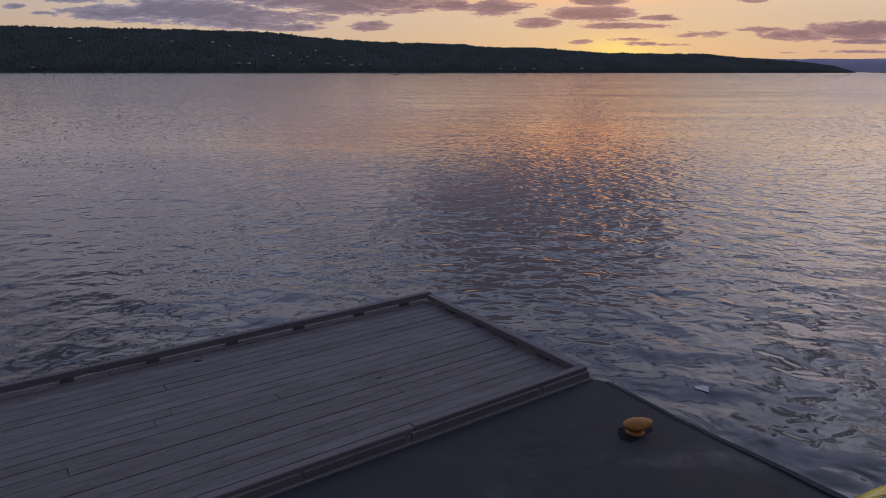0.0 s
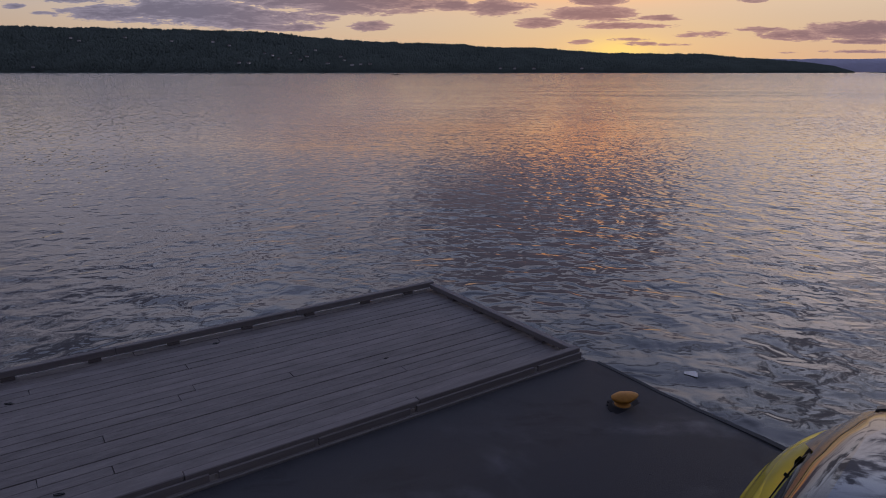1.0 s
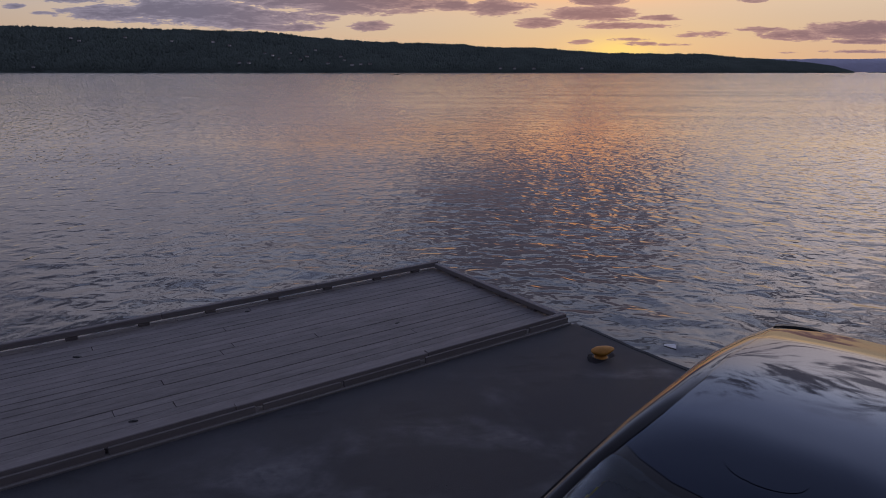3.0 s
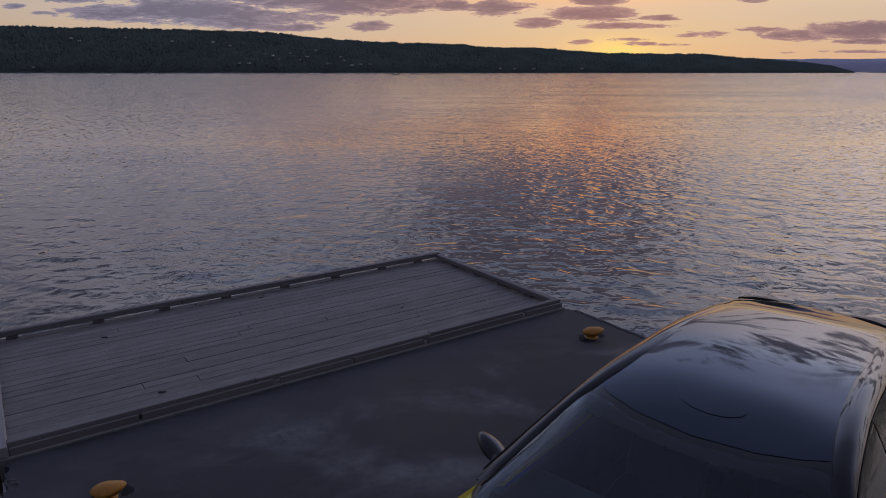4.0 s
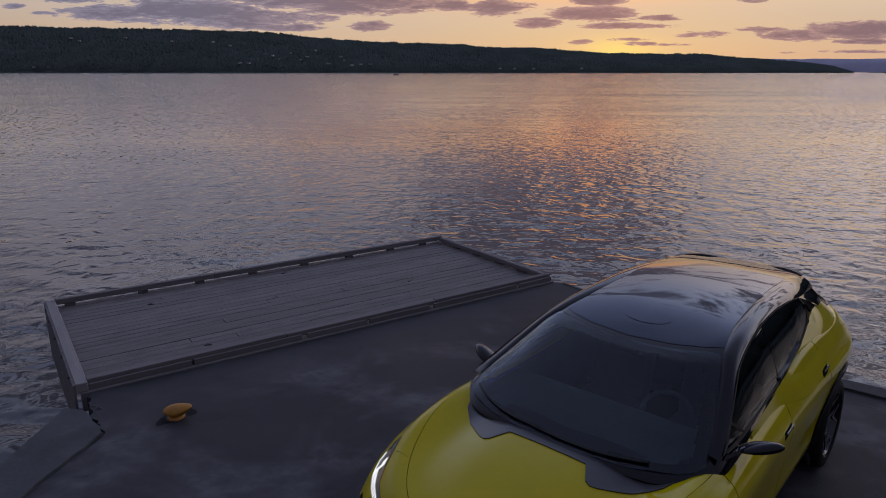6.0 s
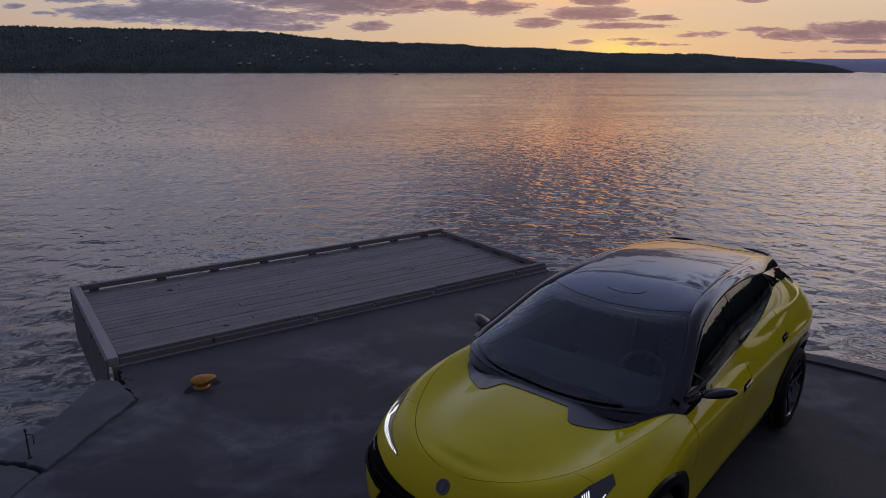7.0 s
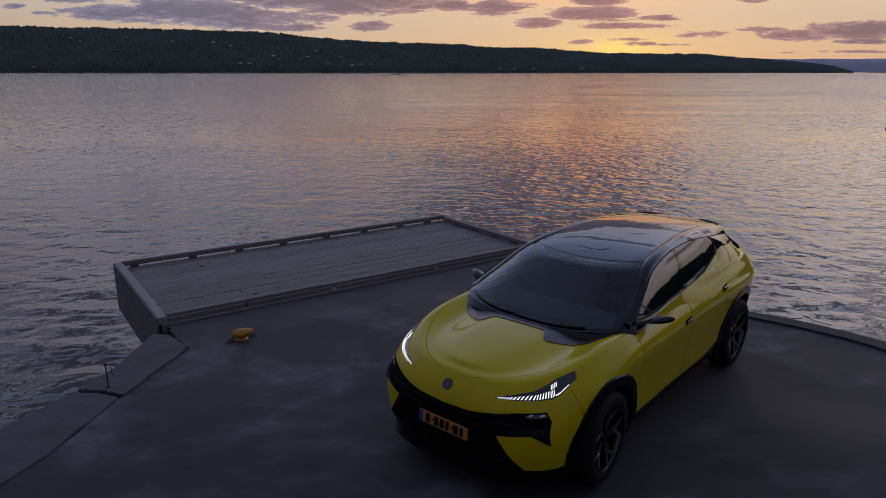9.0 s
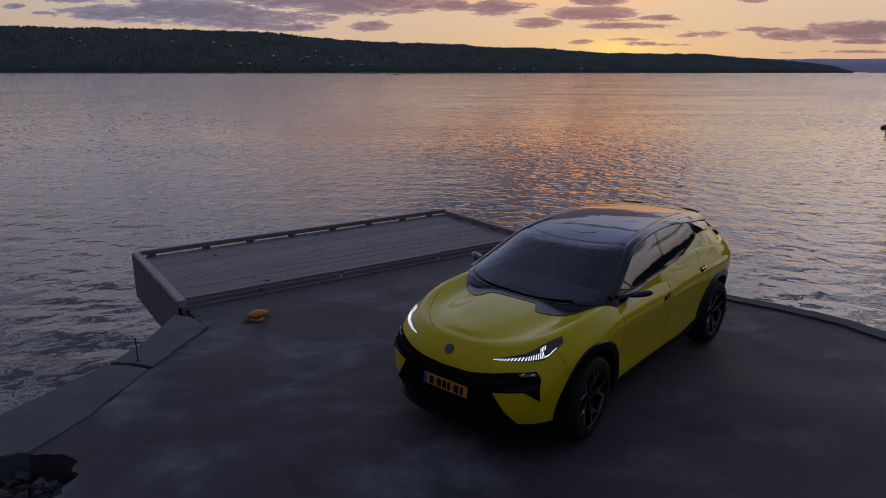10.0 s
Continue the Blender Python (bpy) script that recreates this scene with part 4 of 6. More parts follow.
def stack(rows):
    """A half shell from rows of points, mirrored to both sides; gives the bmesh and its rows of vertices per side."""
    bm = bmesh.new()
    sides = []
    for sgn in (1, -1):
        sides.append([[bm.verts.new((p[0], sgn * p[1], p[2])) for p in row] for row in rows])
    for sgn, g in zip((1, -1), sides):
        for a, b in zip(g, g[1:]):
            for k in range(len(a) - 1):
                quad = [a[k], a[k + 1], b[k + 1], b[k]]
                bm.faces.new(quad if sgn > 0 else quad[::-1])
    return bm, sides


# lower body: contours from the lip up to the bonnet's middle
# half width, nose, tail, then heights at the stations below
STATIONS = (-0.95, -0.5, 0.0, 0.45, 1.5, 2.4, 3.0, 4.13)
BODY_LEVELS = [
    (0.90, -0.82, 3.98, (0.16, 0.19, 0.25, 0.25, 0.25, 0.26, 0.28, 0.36)),
    (0.935, -0.86, 4.03, (0.27, 0.30, 0.33, 0.33, 0.33, 0.34, 0.36, 0.45)),
    (0.955, -0.895, 4.06, (0.38, 0.40, 0.42, 0.42, 0.42, 0.44, 0.47, 0.55)),
    (0.965, -0.915, 4.09, (0.51, 0.54, 0.57, 0.56, 0.55, 0.58, 0.62, 0.70)),
    (0.990, -0.922, 4.11, (0.64, 0.68, 0.75, 0.76, 0.76, 0.78, 0.82, 0.85)),
    (1.005, -0.910, 4.12, (0.75, 0.81, 0.89, 0.94, 0.94, 0.97, 1.00, 1.00)),
    (0.970, -0.875, 4.12, (0.83, 0.90, 0.98, 1.045, 1.035, 1.065, 1.065, 1.10)),
]
UPPER_LEVELS = [
    (0.910, -0.820, 4.10, (0.885, 0.965, 1.045, 1.095, 1.115, 1.165, 1.165, 1.16)),
    (0.820, -0.765, 4.05, (0.92, 1.014, 1.110, 1.140, 1.18, 1.26, 1.25, 1.19)),
    (0.600, -0.700, 3.90, (0.935, 1.004, 1.046, 1.078, 1.08, 1.05, 1.16, 1.18)),
    (0.300, -0.665, 3.80, (0.945, 1.025, 1.09, 1.12, 1.08, 1.05, 1.16, 1.18)),
    (0.0, -0.655, 3.75, (0.948, 1.03, 1.095, 1.125, 1.08, 1.05, 1.16, 1.18)),
]
FLANK = [(-0.9, 1.0), (0.0, 1.0), (0.6, 0.99), (1.4, 0.975), (2.2, 0.98), (3.0, 1.0), (3.6, 0.97), (4.1, 0.93)]


def body_rows(levels, factor):
    rows = []
    for i, (w_, xn, xr, hs) in enumerate(levels):
        knots = list(zip(STATIONS, hs))
        square = 3.7 if i < 4 else 3.3 if i == 4 else 2.85 if i == 5 else 2.7
        rows.append(loop_points(xn, xr, 0.95 if i < 5 else 1.05, 1.05, square, 2.35, lambda x, w_=w_: w_ * curve_at(FLANK, x), lambda x, k=knots: curve_at(k, x), (30, 96, 18)))
    return spline_levels(rows, factor)


all_rows = body_rows(BODY_LEVELS + UPPER_LEVELS, 5)
HOOD_ROW = 8 * 5


def hood_half(x):
    """Half the bonnet's width at a distance behind the front axle."""
    u = (x + 0.79) / 1.41
    return -1.0 if u <= 0 else 0.86 if u >= 1 else 0.86 * (1 - (1 - u) ** 2.2) ** 0.47


# slide one contour onto the bonnet's shut line
grid_rows = np.array(all_rows)
for k in range(grid_rows.shape[1]):
    col_ = grid_rows[:, k].copy()
    if col_[HOOD_ROW, 0] > 0.62:
        continue
    for r_ in range(30, 54):
        g0, g1 = (hood_half(col_[q, 0]) - col_[q, 1] for q in (r_, r_ + 1))
        if g0 < 0 <= g1:
            mark = r_ + g0 / (g0 - g1)
            at_ = np.concatenate([np.linspace(30, mark, HOOD_ROW - 30, endpoint=False), np.linspace(mark, 55, 56 - HOOD_ROW)])
            for axis in range(3):
                grid_rows[30:56, k, axis] = np.interp(at_, np.arange(len(col_)), col_[:, axis])
            break
all_rows = list(grid_rows)
shell, _sides = stack(all_rows)
bmesh.ops.remove_doubles(shell, verts=shell.verts, dist=0.0005)
bmesh.ops.recalc_face_normals(shell, faces=shell.faces)
from mathutils.bvhtree import BVHTree
BODY_TREE = BVHTree.FromBMesh(shell)

# cabin: contours from the belt line up to the roof's middle
CAB_STATIONS = (0.25, 0.6, 1.2, 1.7, 2.3, 2.9, 3.45, 4.0)
CAB_LEVELS = [
    (0.850, 0.16, 4.00, (1.07, 1.11, 1.18, 1.20, 1.26, 1.28, 1.24, 1.14)),
    (0.814, 0.20, 3.97, (1.120, 1.180, 1.23, 1.26, 1.33, 1.35, 1.30, 1.18)),
    (0.748, 0.58, 3.80, (1.30, 1.31, 1.36, 1.39, 1.43, 1.42, 1.36, 1.27)),
    (0.690, 0.90, 3.60, (1.45, 1.45, 1.48, 1.52, 1.53, 1.503, 1.445, 1.36)),
    (0.648, 1.00, 3.54, (1.40, 1.440, 1.515, 1.563, 1.587, 1.560, 1.508, 1.43)),
    (0.560, 1.11, 3.52, (1.36, 1.415, 1.530, 1.585, 1.611, 1.585, 1.528, 1.45)),
    (0.300, 1.22, 3.50, (1.36, 1.410, 1.534, 1.600, 1.626, 1.604, 1.535, 1.46)),
    (0.0, 1.26, 3.49, (1.36, 1.410, 1.536, 1.603, 1.630, 1.609, 1.538, 1.46)),
]
TAPER = [(0.2, 1.0), (1.4, 1.0), (2.2, 0.955), (2.9, 0.88), (3.45, 0.80), (4.0, 0.76)]
LOW_TAPER = [(0.2, 1.08), (0.6, 1.07), (1.2, 1.03), (1.7, 1.0), (2.3, 0.95), (2.9, 0.92), (3.45, 0.85), (4.0, 0.80)]
cab_rows = []
for i, (w_, xn, xr, hs) in enumerate(CAB_LEVELS):
    narrow = LOW_TAPER if i < 4 else TAPER
    knots = list(zip(CAB_STATIONS, hs))
    cab_rows.append(loop_points(xn, xr, 0.56, 0.45, 3.3, 3.2, lambda x, w_=w_, n=narrow: w_ * curve_at(n, x), lambda x, k=knots: curve_at(k, x), (30, 60, 16)))
cab_rows = spline_levels(cab_rows, 5)
cabin, _sides = stack(cab_rows)
bmesh.ops.remove_doubles(cabin, verts=cabin.verts, dist=0.0005)
bmesh.ops.recalc_face_normals(cabin, faces=cabin.faces)
CABIN_TREE = BVHTree.FromBMesh(cabin)


def cut(bm, *planes):
    """Cuts new edges into a shell along planes, each a point and a normal."""
    for co, no in planes:
        bmesh.ops.bisect_plane(bm, geom=bm.verts[:] + bm.edges[:] + bm.faces[:], plane_co=co, plane_no=no)


def taken(bm, keep):
    """A copy of a shell with only the faces whose middle passes the test."""
    out = bm.copy()
    gone = [f for f in out.faces if not keep(f.calc_center_median())]
    bmesh.ops.delete(out, geom=gone, context="FACES")
    return out


def pull_rim(bm, gap):
    """Draws a panel's open edge back, so that a shut line shows between it and its neighbour."""
    moves = {}
    for v in bm.verts:
        if v.is_boundary:
            mid = sum((f.calc_center_median() for f in v.link_faces), Vector()) / len(v.link_faces)
            moves[v] = (mid - v.co).normalized() * gap
    for v, d in moves.items():
        if abs(v.co.y) > 1e-4:
            v.co += d
    return bm


def thicken(bm, depth):
    """Gives a sheet a turned-in edge, so that panels have thickness and gaps look deep."""
    rim_edges = [e for e in bm.edges if e.is_boundary]
    bm.normal_update()
    normals = {v: v.normal.copy() for e in rim_edges for v in e.verts}
    made = bmesh.ops.extrude_edge_only(bm, edges=rim_edges)
    fresh = [v for v in made["geom"] if isinstance(v, bmesh.types.BMVert)]
    tree = {tuple(round(c, 6) for c in v.co): n for v, n in normals.items()}
    for v in fresh:
        n = tree.get(tuple(round(c, 6) for c in v.co))
        if n is not None:
            v.co -= n * depth
    return bm


def smooth_part(name, bm, material, parent, label="", angle=38):
    ob = part(name, bm, material, parent, label)
    ob.data.shade_smooth()
    ob.data.set_sharp_from_angle(angle=radians(angle))
    return ob


def patch(outline, along, tree, offset, step=0.03, thick=0.012, origin=None):
    """A piece lying on a shell: an outline of points in space, cast along a direction onto the shell, offset outwards."""
    along = Vector(along).normalized()
    side = along.orthogonal().normalized()
    over = along.cross(side)
    base = Vector((0, 0, 0))
    flat = [((Vector(p) - base).dot(side), (Vector(p) - base).dot(over)) for p in outline]
    bm = bmesh.new()
    bm.faces.new([bm.verts.new((a, b, 0)) for a, b in flat])
    bm.normal_update()
    bmesh.ops.triangulate(bm, faces=bm.faces, ngon_method="EAR_CLIP")
    lo = [min(p[i] for p in flat) for i in (0, 1)]
    hi = [max(p[i] for p in flat) for i in (0, 1)]
    for i in (0, 1):
        no = (1, 0, 0) if i == 0 else (0, 1, 0)
        k = lo[i] + step
        while k < hi[i]:
            cut(bm, ((k if i == 0 else 0, k if i == 1 else 0, 0), no))
            k += step
    bmesh.ops.remove_doubles(bm, verts=bm.verts, dist=min(0.004, step * 0.1))
    lost = []
    for v in bm.verts:
        start = base + side * v.co.x + over * v.co.y - along * 6.0
        hit, normal, _i, _d = tree.ray_cast(start, along)
        if hit is None:
            lost.append(v)
            continue
        if normal.dot(along) > 0:
            normal = -normal
        v.co = hit + normal * offset
    bmesh.ops.delete(bm, geom=lost, context="VERTS")
    for f in bm.faces:
        f.normal_update()
    bmesh.ops.recalc_face_normals(bm, faces=bm.faces)
    if bm.faces and sum(f.normal.dot(along) for f in bm.faces) > 0:
        bmesh.ops.reverse_faces(bm, faces=bm.faces)
    if thick:
        thicken(bm, thick)
    return bm


CAR_AT = (0.600, 6.143)
car = empty("car", pose(*CAR_AT, ground_z(2.0, 6.0), 0, 0, 48.5), "yellow electric crossover car with black roof parked on the quay", "car")

# bodywork split at its shut lines
DOOR_F, DOOR_M, DOOR_R = 0.52, 1.62, 2.62
for x, lean in ((DOOR_F, 0.0), (DOOR_M, -0.10), (DOOR_R, 0.30)):
    for d in (-0.0025, 0.0025):
        cut(shell, ((x + d, 0, 0.9), (1, 0, lean)))
cut(shell, ((-0.42, 0, 0.9), (1, 0, 0)), ((0, 0, 0.37), (0, 0, 1)), ((2.1, 0, 0.37), (-0.22, 0, 1)))


def in_arch(c, grow=0.0):
    return any(math.hypot(c.x - ax, c.z - WHEEL_R) < 0.535 + grow and abs(c.y) > 0.55 and c.z < 1.0 for ax in (0.0, AXLE_R))


def snap_arch(bm):
    """Pulls the ragged rim of a wheel opening onto a true circle."""
    for v in bm.verts:
        if v.is_boundary and abs(v.co.y) > 0.55 and v.co.z < 1.0:
            for ax in (0.0, AXLE_R):
                dx_, dz_ = v.co.x - ax, v.co.z - WHEEL_R
                r_ = math.hypot(dx_, dz_)
                if 0.49 < r_ < 0.585:
                    v.co.x, v.co.z = ax + dx_ * 0.54 / r_, WHEEL_R + dz_ * 0.54 / r_


def door_pos(c, x, lean):
    return (c.x - x) + (c.z - 0.9) * lean


def on_hood(c):
    """Inside the bonnet's shut line, which runs from the screen round the nose."""
    return c.x < 0.62 and abs(c.y) < hood_half(c.x)


def is_low(c):
    return c.z < 0.37 or (2.1 < c.x < 2.8 and c.z < 0.37 + 0.22 * (c.x - 2.1))


def is_inside(c):
    """The part of the shell that would lie inside the cabin."""
    if c.x > 0.26 + 0.26 * (abs(c.y) / 0.8) ** 3 and abs(c.y) < 0.79 and c.x < 0.7:
        return True
    return 0.48 < c.x < 3.7 and abs(c.y) < 0.80 * curve_at(FLANK, c.x) - (0.10 if c.x > 2.9 else 0.0)


panels = {
    "bonnet": lambda c: on_hood(c),
    "front_bumper": lambda c: not on_hood(c) and c.x < -0.42 and not is_low(c),
    "front_fender": lambda c: not on_hood(c) and -0.42 <= c.x and door_pos(c, DOOR_F, 0.0) < -0.0025 and not is_low(c),
    "front_door": lambda c: not on_hood(c) and door_pos(c, DOOR_F, 0.0) > 0.0025 and door_pos(c, DOOR_M, -0.10) < -0.0025 and not is_low(c),
    "rear_door": lambda c: not on_hood(c) and door_pos(c, DOOR_M, -0.10) > 0.0025 and door_pos(c, DOOR_R, 0.30) < -0.0025 and not is_low(c),
    "rear_quarter": lambda c: not on_hood(c) and door_pos(c, DOOR_R, 0.30) > 0.0025 and not is_low(c),
}
doors = {}
for name, test in panels.items():
    whole = name in ("bonnet", "front_bumper")
    for sgn in ((0,) if whole else (-1, 1)):
        bm = taken(shell, lambda c: test(c) and not in_arch(c) and not is_inside(c) and (sgn == 0 or c.y * sgn > 0))
        snap_arch(bm)
        bmesh.ops.remove_doubles(bm, verts=bm.verts, dist=0.007)
        lone = [f for f in bm.faces if f.calc_area() < 4e-6]
        bmesh.ops.delete(bm, geom=lone, context="FACES")
        doors[name, sgn] = smooth_part(name, thicken(pull_rim(bm, 0.002), 0.03), PAINT, car)
low = taken(shell, lambda c: is_low(c) and not in_arch(c))
snap_arch(low)
smooth_part("sill", thicken(low, 0.02), SATIN_BLACK, car, "black lower cladding and sills")
shell.free()
# near-black underside, its shade put into the colour
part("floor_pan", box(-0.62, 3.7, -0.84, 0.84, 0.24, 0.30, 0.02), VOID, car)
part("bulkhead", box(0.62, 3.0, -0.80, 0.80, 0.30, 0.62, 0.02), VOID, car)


def wheel(x, sgn, steer):
    w_ = empty("wheel", pose(x, sgn * 0.855, WHEEL_R, 0, 0, steer))
    w_.parent = car
    turn = pose(0, 0, 0, -90 * sgn, 0, 0)
    prof = [(0.285, -0.135), (0.325, -0.140), (0.365, -0.130), (0.385, -0.105), (0.390, -0.05), (0.390, 0.05), (0.385, 0.105), (0.365, 0.130), (0.325, 0.140), (0.285, 0.135)]
    smooth_part("tyre", spin(prof, 56, turn, closed=True), TYRE, w_)
    ring = spin([(0.290, 0.10), (0.286, 0.128), (0.272, 0.126), (0.262, 0.10), (0.262, -0.12), (0.290, -0.12)], 48, turn, closed=True)
    smooth_part("rim", ring, RIM_BLACK, w_)
    part("brake_disc", spin([(0.0, 0.0), (0.19, 0.0), (0.19, 0.025), (0.0, 0.025)], 32, turn), SATIN_BLACK, w_)
    bm = bmesh.new()
    for k in range(5):
        a = 2 * math.pi * k / 5
        for off, wid in ((-0.11, 0.036), (0.11, 0.036)):
            arm = bmesh.new()
            bmesh.ops.create_cube(arm, size=1.0)
            for v in arm.verts:
                far = v.co.x > 0
                r_ = 0.275 if far else 0.05
                ang = a + (off * (1.55 if far else 0.3))
                half = (wid * (0.42 if far else 0.6)) * (1 if v.co.y > 0 else -1)
                z = (0.085 + (0.025 if far else 0.0)) if v.co.z > 0 else 0.03
                v.co = Vector((r_ * math.cos(ang) - half * math.sin(ang), r_ * math.sin(ang) + half * math.cos(ang), z))
            me_ = bpy.data.meshes.new("arm")
            arm.to_mesh(me_)
            arm.free()
            bm.from_mesh(me_)
            bpy.data.meshes.remove(me_)
    bmesh.ops.recalc_face_normals(bm, faces=bm.faces)
    bm.transform(turn)
    part("spokes", bm, RIM_BLACK, w_)
    # machined silver edges, made wider to stand in for glints on the spokes
    insert = None
    for k in range(5):
        for off in (-0.42, 0.42):
            m_ = turn @ pose(0, 0, 0, 0, 0, math.degrees(2 * math.pi * (k + 0.5) / 5 + off)) @ pose(0.20, 0, 0.112, 0, -8, 28 if off < 0 else -28)
            if insert is None:
                insert = part("spoke_insert", box(-0.06, 0.06, -0.009, 0.009, -0.003, 0.003), RIM_BRIGHT, w_, "bright machined spoke edge, widened to paint its glint")
                insert.matrix_basis = m_
            else:
                same_part("spoke_insert", insert.data, w_, m_)
    part("hub_cap", spin([(0.0, 0.10), (0.03, 0.098), (0.034, 0.085), (0.034, 0.03), (0.0, 0.03)], 20, turn), GLOSS_BLACK, w_)
    # cladding ring and dark housing round the wheel
    bm = bmesh.new()
    n = 36
    rows_ = []
    for k in range(n + 1):
        a = math.radians(-22 + 224 * k / n)
        row = []
        for r_, grow in ((0.548, 0.004), (0.535, 0.014), (0.47, 0.012), (0.452, -0.005), (0.452, -0.10)):
            px, pz = x + r_ * math.cos(a), WHEEL_R + r_ * math.sin(a)
            hit, normal, _i, _d = BODY_TREE.ray_cast(Vector((px, sgn * 3.0, max(pz, 0.26))), Vector((0, -sgn, 0)))
            py = abs(hit.y) if hit else 0.93
            row.append(bm.verts.new((px, sgn * (py + grow), max(pz, 0.2))))
        rows_.append(row)
    for a_, b_ in zip(rows_, rows_[1:]):
        for k in range(4):
            bm.faces.new((a_[k], b_[k], b_[k + 1], a_[k + 1]))
    bmesh.ops.recalc_face_normals(bm, faces=bm.faces)
    smooth_part("arch_cladding", bm, BLADE_BLACK, car, "black wheel arch cladding")
    # near-black housing carries the arch's shade in its colour
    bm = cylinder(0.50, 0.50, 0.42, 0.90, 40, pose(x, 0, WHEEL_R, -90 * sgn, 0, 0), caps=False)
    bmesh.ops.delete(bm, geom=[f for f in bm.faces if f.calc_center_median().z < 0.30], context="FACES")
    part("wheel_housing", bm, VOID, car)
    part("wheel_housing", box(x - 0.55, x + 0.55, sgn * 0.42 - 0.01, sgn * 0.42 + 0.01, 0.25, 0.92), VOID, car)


for ax, steer in ((0.0, 4), (AXLE_R, 0)):
    for sgn in (-1, 1):
        wheel(ax, sgn, steer)

# ---- cabin ----
SCREEN_EDGE = [(0.170, 0.0, 1.114), (0.178, 0.25, 1.115), (0.213, 0.484, 1.121), (0.307, 0.712, 1.134), (0.372, 0.792, 1.150), (0.43, 0.815, 1.172), (0.623, 0.770, 1.246),
               (0.854, 0.706, 1.346), (1.078, 0.640, 1.455), (1.19, 0.598, 1.493), (1.185, 0.55, 1.502), (1.13, 0.45, 1.506), (1.07, 0.28, 1.505), (1.04, 0.0, 1.500)]
# the side glass leans in: its outline as distance behind the front axle, half width and height
SIDE_LOOP = [(0.577, 0.857, 1.206), (0.66, 0.84, 1.243), (0.88, 0.785, 1.345), (1.153, 0.715, 1.465), (1.30, 0.695, 1.503), (1.50, 0.675, 1.541), (1.797, 0.652, 1.566),
             (2.12, 0.645, 1.571), (2.40, 0.65, 1.556), (2.58, 0.657, 1.538), (2.665, 0.656, 1.526), (2.736, 0.688, 1.461), (2.774, 0.715, 1.406), (2.67, 0.745, 1.353),
             (2.348, 0.791, 1.281), (1.982, 0.819, 1.234), (1.235, 0.851, 1.199), (0.822, 0.858, 1.196)]
LEAN_Y, LEAN_Z = 0.890, 0.455  # outward normal of the glass


def slant(y, z):
    """Height taken up the leaning glass."""
    return LEAN_Y * z - LEAN_Z * abs(y)


def on_glass(x, s_, sgn):
    """The point of the cabin's flank at x and a height up the glass, and its normal."""
    start = Vector((x, sgn * (LEAN_Y * 4 - LEAN_Z * s_), LEAN_Z * 4 + LEAN_Y * s_))
    hit, normal, _i, _d = CABIN_TREE.ray_cast(start, Vector((0, -sgn * LEAN_Y, -LEAN_Z)))
    return hit


def glass_outline(points, sgn):
    """Points given by x and height up the glass, as places in front of it."""
    return [(x, sgn * (LEAN_Y * 3 - LEAN_Z * s_), LEAN_Z * 3 + LEAN_Y * s_) for x, s_ in points]


BOW = [(0.6, 1.312), (1.15, 1.304), (1.5, 1.300), (1.8, 1.294), (2.12, 1.289), (2.4, 1.285), (2.7, 1.278), (3.2, 1.262)]
BOW_MID = [(0.7, 0.70), (1.15, 0.83), (1.7, 0.90), (2.3, 0.94), (2.8, 0.98)]


def glass_skin(x, s_, sgn, off=0.0):
    """The gently bowed surface of the side glass at x and a height up the glass."""
    d = curve_at(BOW, x) + 0.015 + off - 0.32 * (s_ - curve_at(BOW_MID, x)) ** 2
    return Vector((x, sgn * (LEAN_Y * d - LEAN_Z * s_), LEAN_Z * d + LEAN_Y * s_))


def pane(points, sgn, off, thick):
    """A sheet of the bowed side glass within an outline."""
    bm = patch(glass_outline(points, sgn), (0, -sgn * LEAN_Y, -LEAN_Z), CABIN_TREE, 0.004, 0.05, 0)
    for v in bm.verts:
        v.co = glass_skin(v.co.x, slant(v.co.y, v.co.z), sgn, off)
    return thicken(bm, thick)


SIDE_EDGE = [(x, slant(y, z)) for x, y, z in SIDE_LOOP]
# edges of the pillar and roof rail: along the windscreen and roof glass, and along the side glass
RAIL_IN = [(0.43, 0.815, 1.176), (0.623, 0.772, 1.252), (0.854, 0.708, 1.355), (1.078, 0.642, 1.465), (1.22, 0.602, 1.519), (1.49, 0.556, 1.567), (1.86, 0.520, 1.597), (2.12, 0.515, 1.608),
           (2.60, 0.506, 1.598), (2.90, 0.498, 1.582), (3.12, 0.488, 1.560), (3.36, 0.472, 1.532)]
RAIL_OUT = [(0.50, 0.868, 1.185)] + SIDE_LOOP[1:10] + [(2.72, 0.657, 1.520), (2.90, 0.652, 1.500), (3.12, 0.636, 1.472), (3.36, 0.618, 1.434)]
RAIL_IN_Y, RAIL_IN_Z = [(x, y) for x, y, z in RAIL_IN], [(x, z) for x, y, z in RAIL_IN]
RAIL_OUT_Y, RAIL_OUT_Z = [(x, y) for x, y, z in RAIL_OUT], [(x, z) for x, y, z in RAIL_OUT]


# upper edge of the yellow shoulder, along the side glass and round the tail
CROWN = [(1.0, 0.866, 1.184), (1.235, 0.862, 1.187), (1.60, 0.850, 1.202), (1.982, 0.831, 1.222), (2.348, 0.804, 1.268), (2.60, 0.770, 1.325), (2.76, 0.745, 1.372), (2.90, 0.730, 1.394), (3.06, 0.716, 1.396),
         (3.25, 0.702, 1.374), (3.42, 0.672, 1.336), (3.62, 0.620, 1.266), (3.90, 0.52, 1.17)]
CROWN_Y, CROWN_Z = [(x, y) for x, y, z in CROWN], [(x, z) for x, y, z in CROWN]


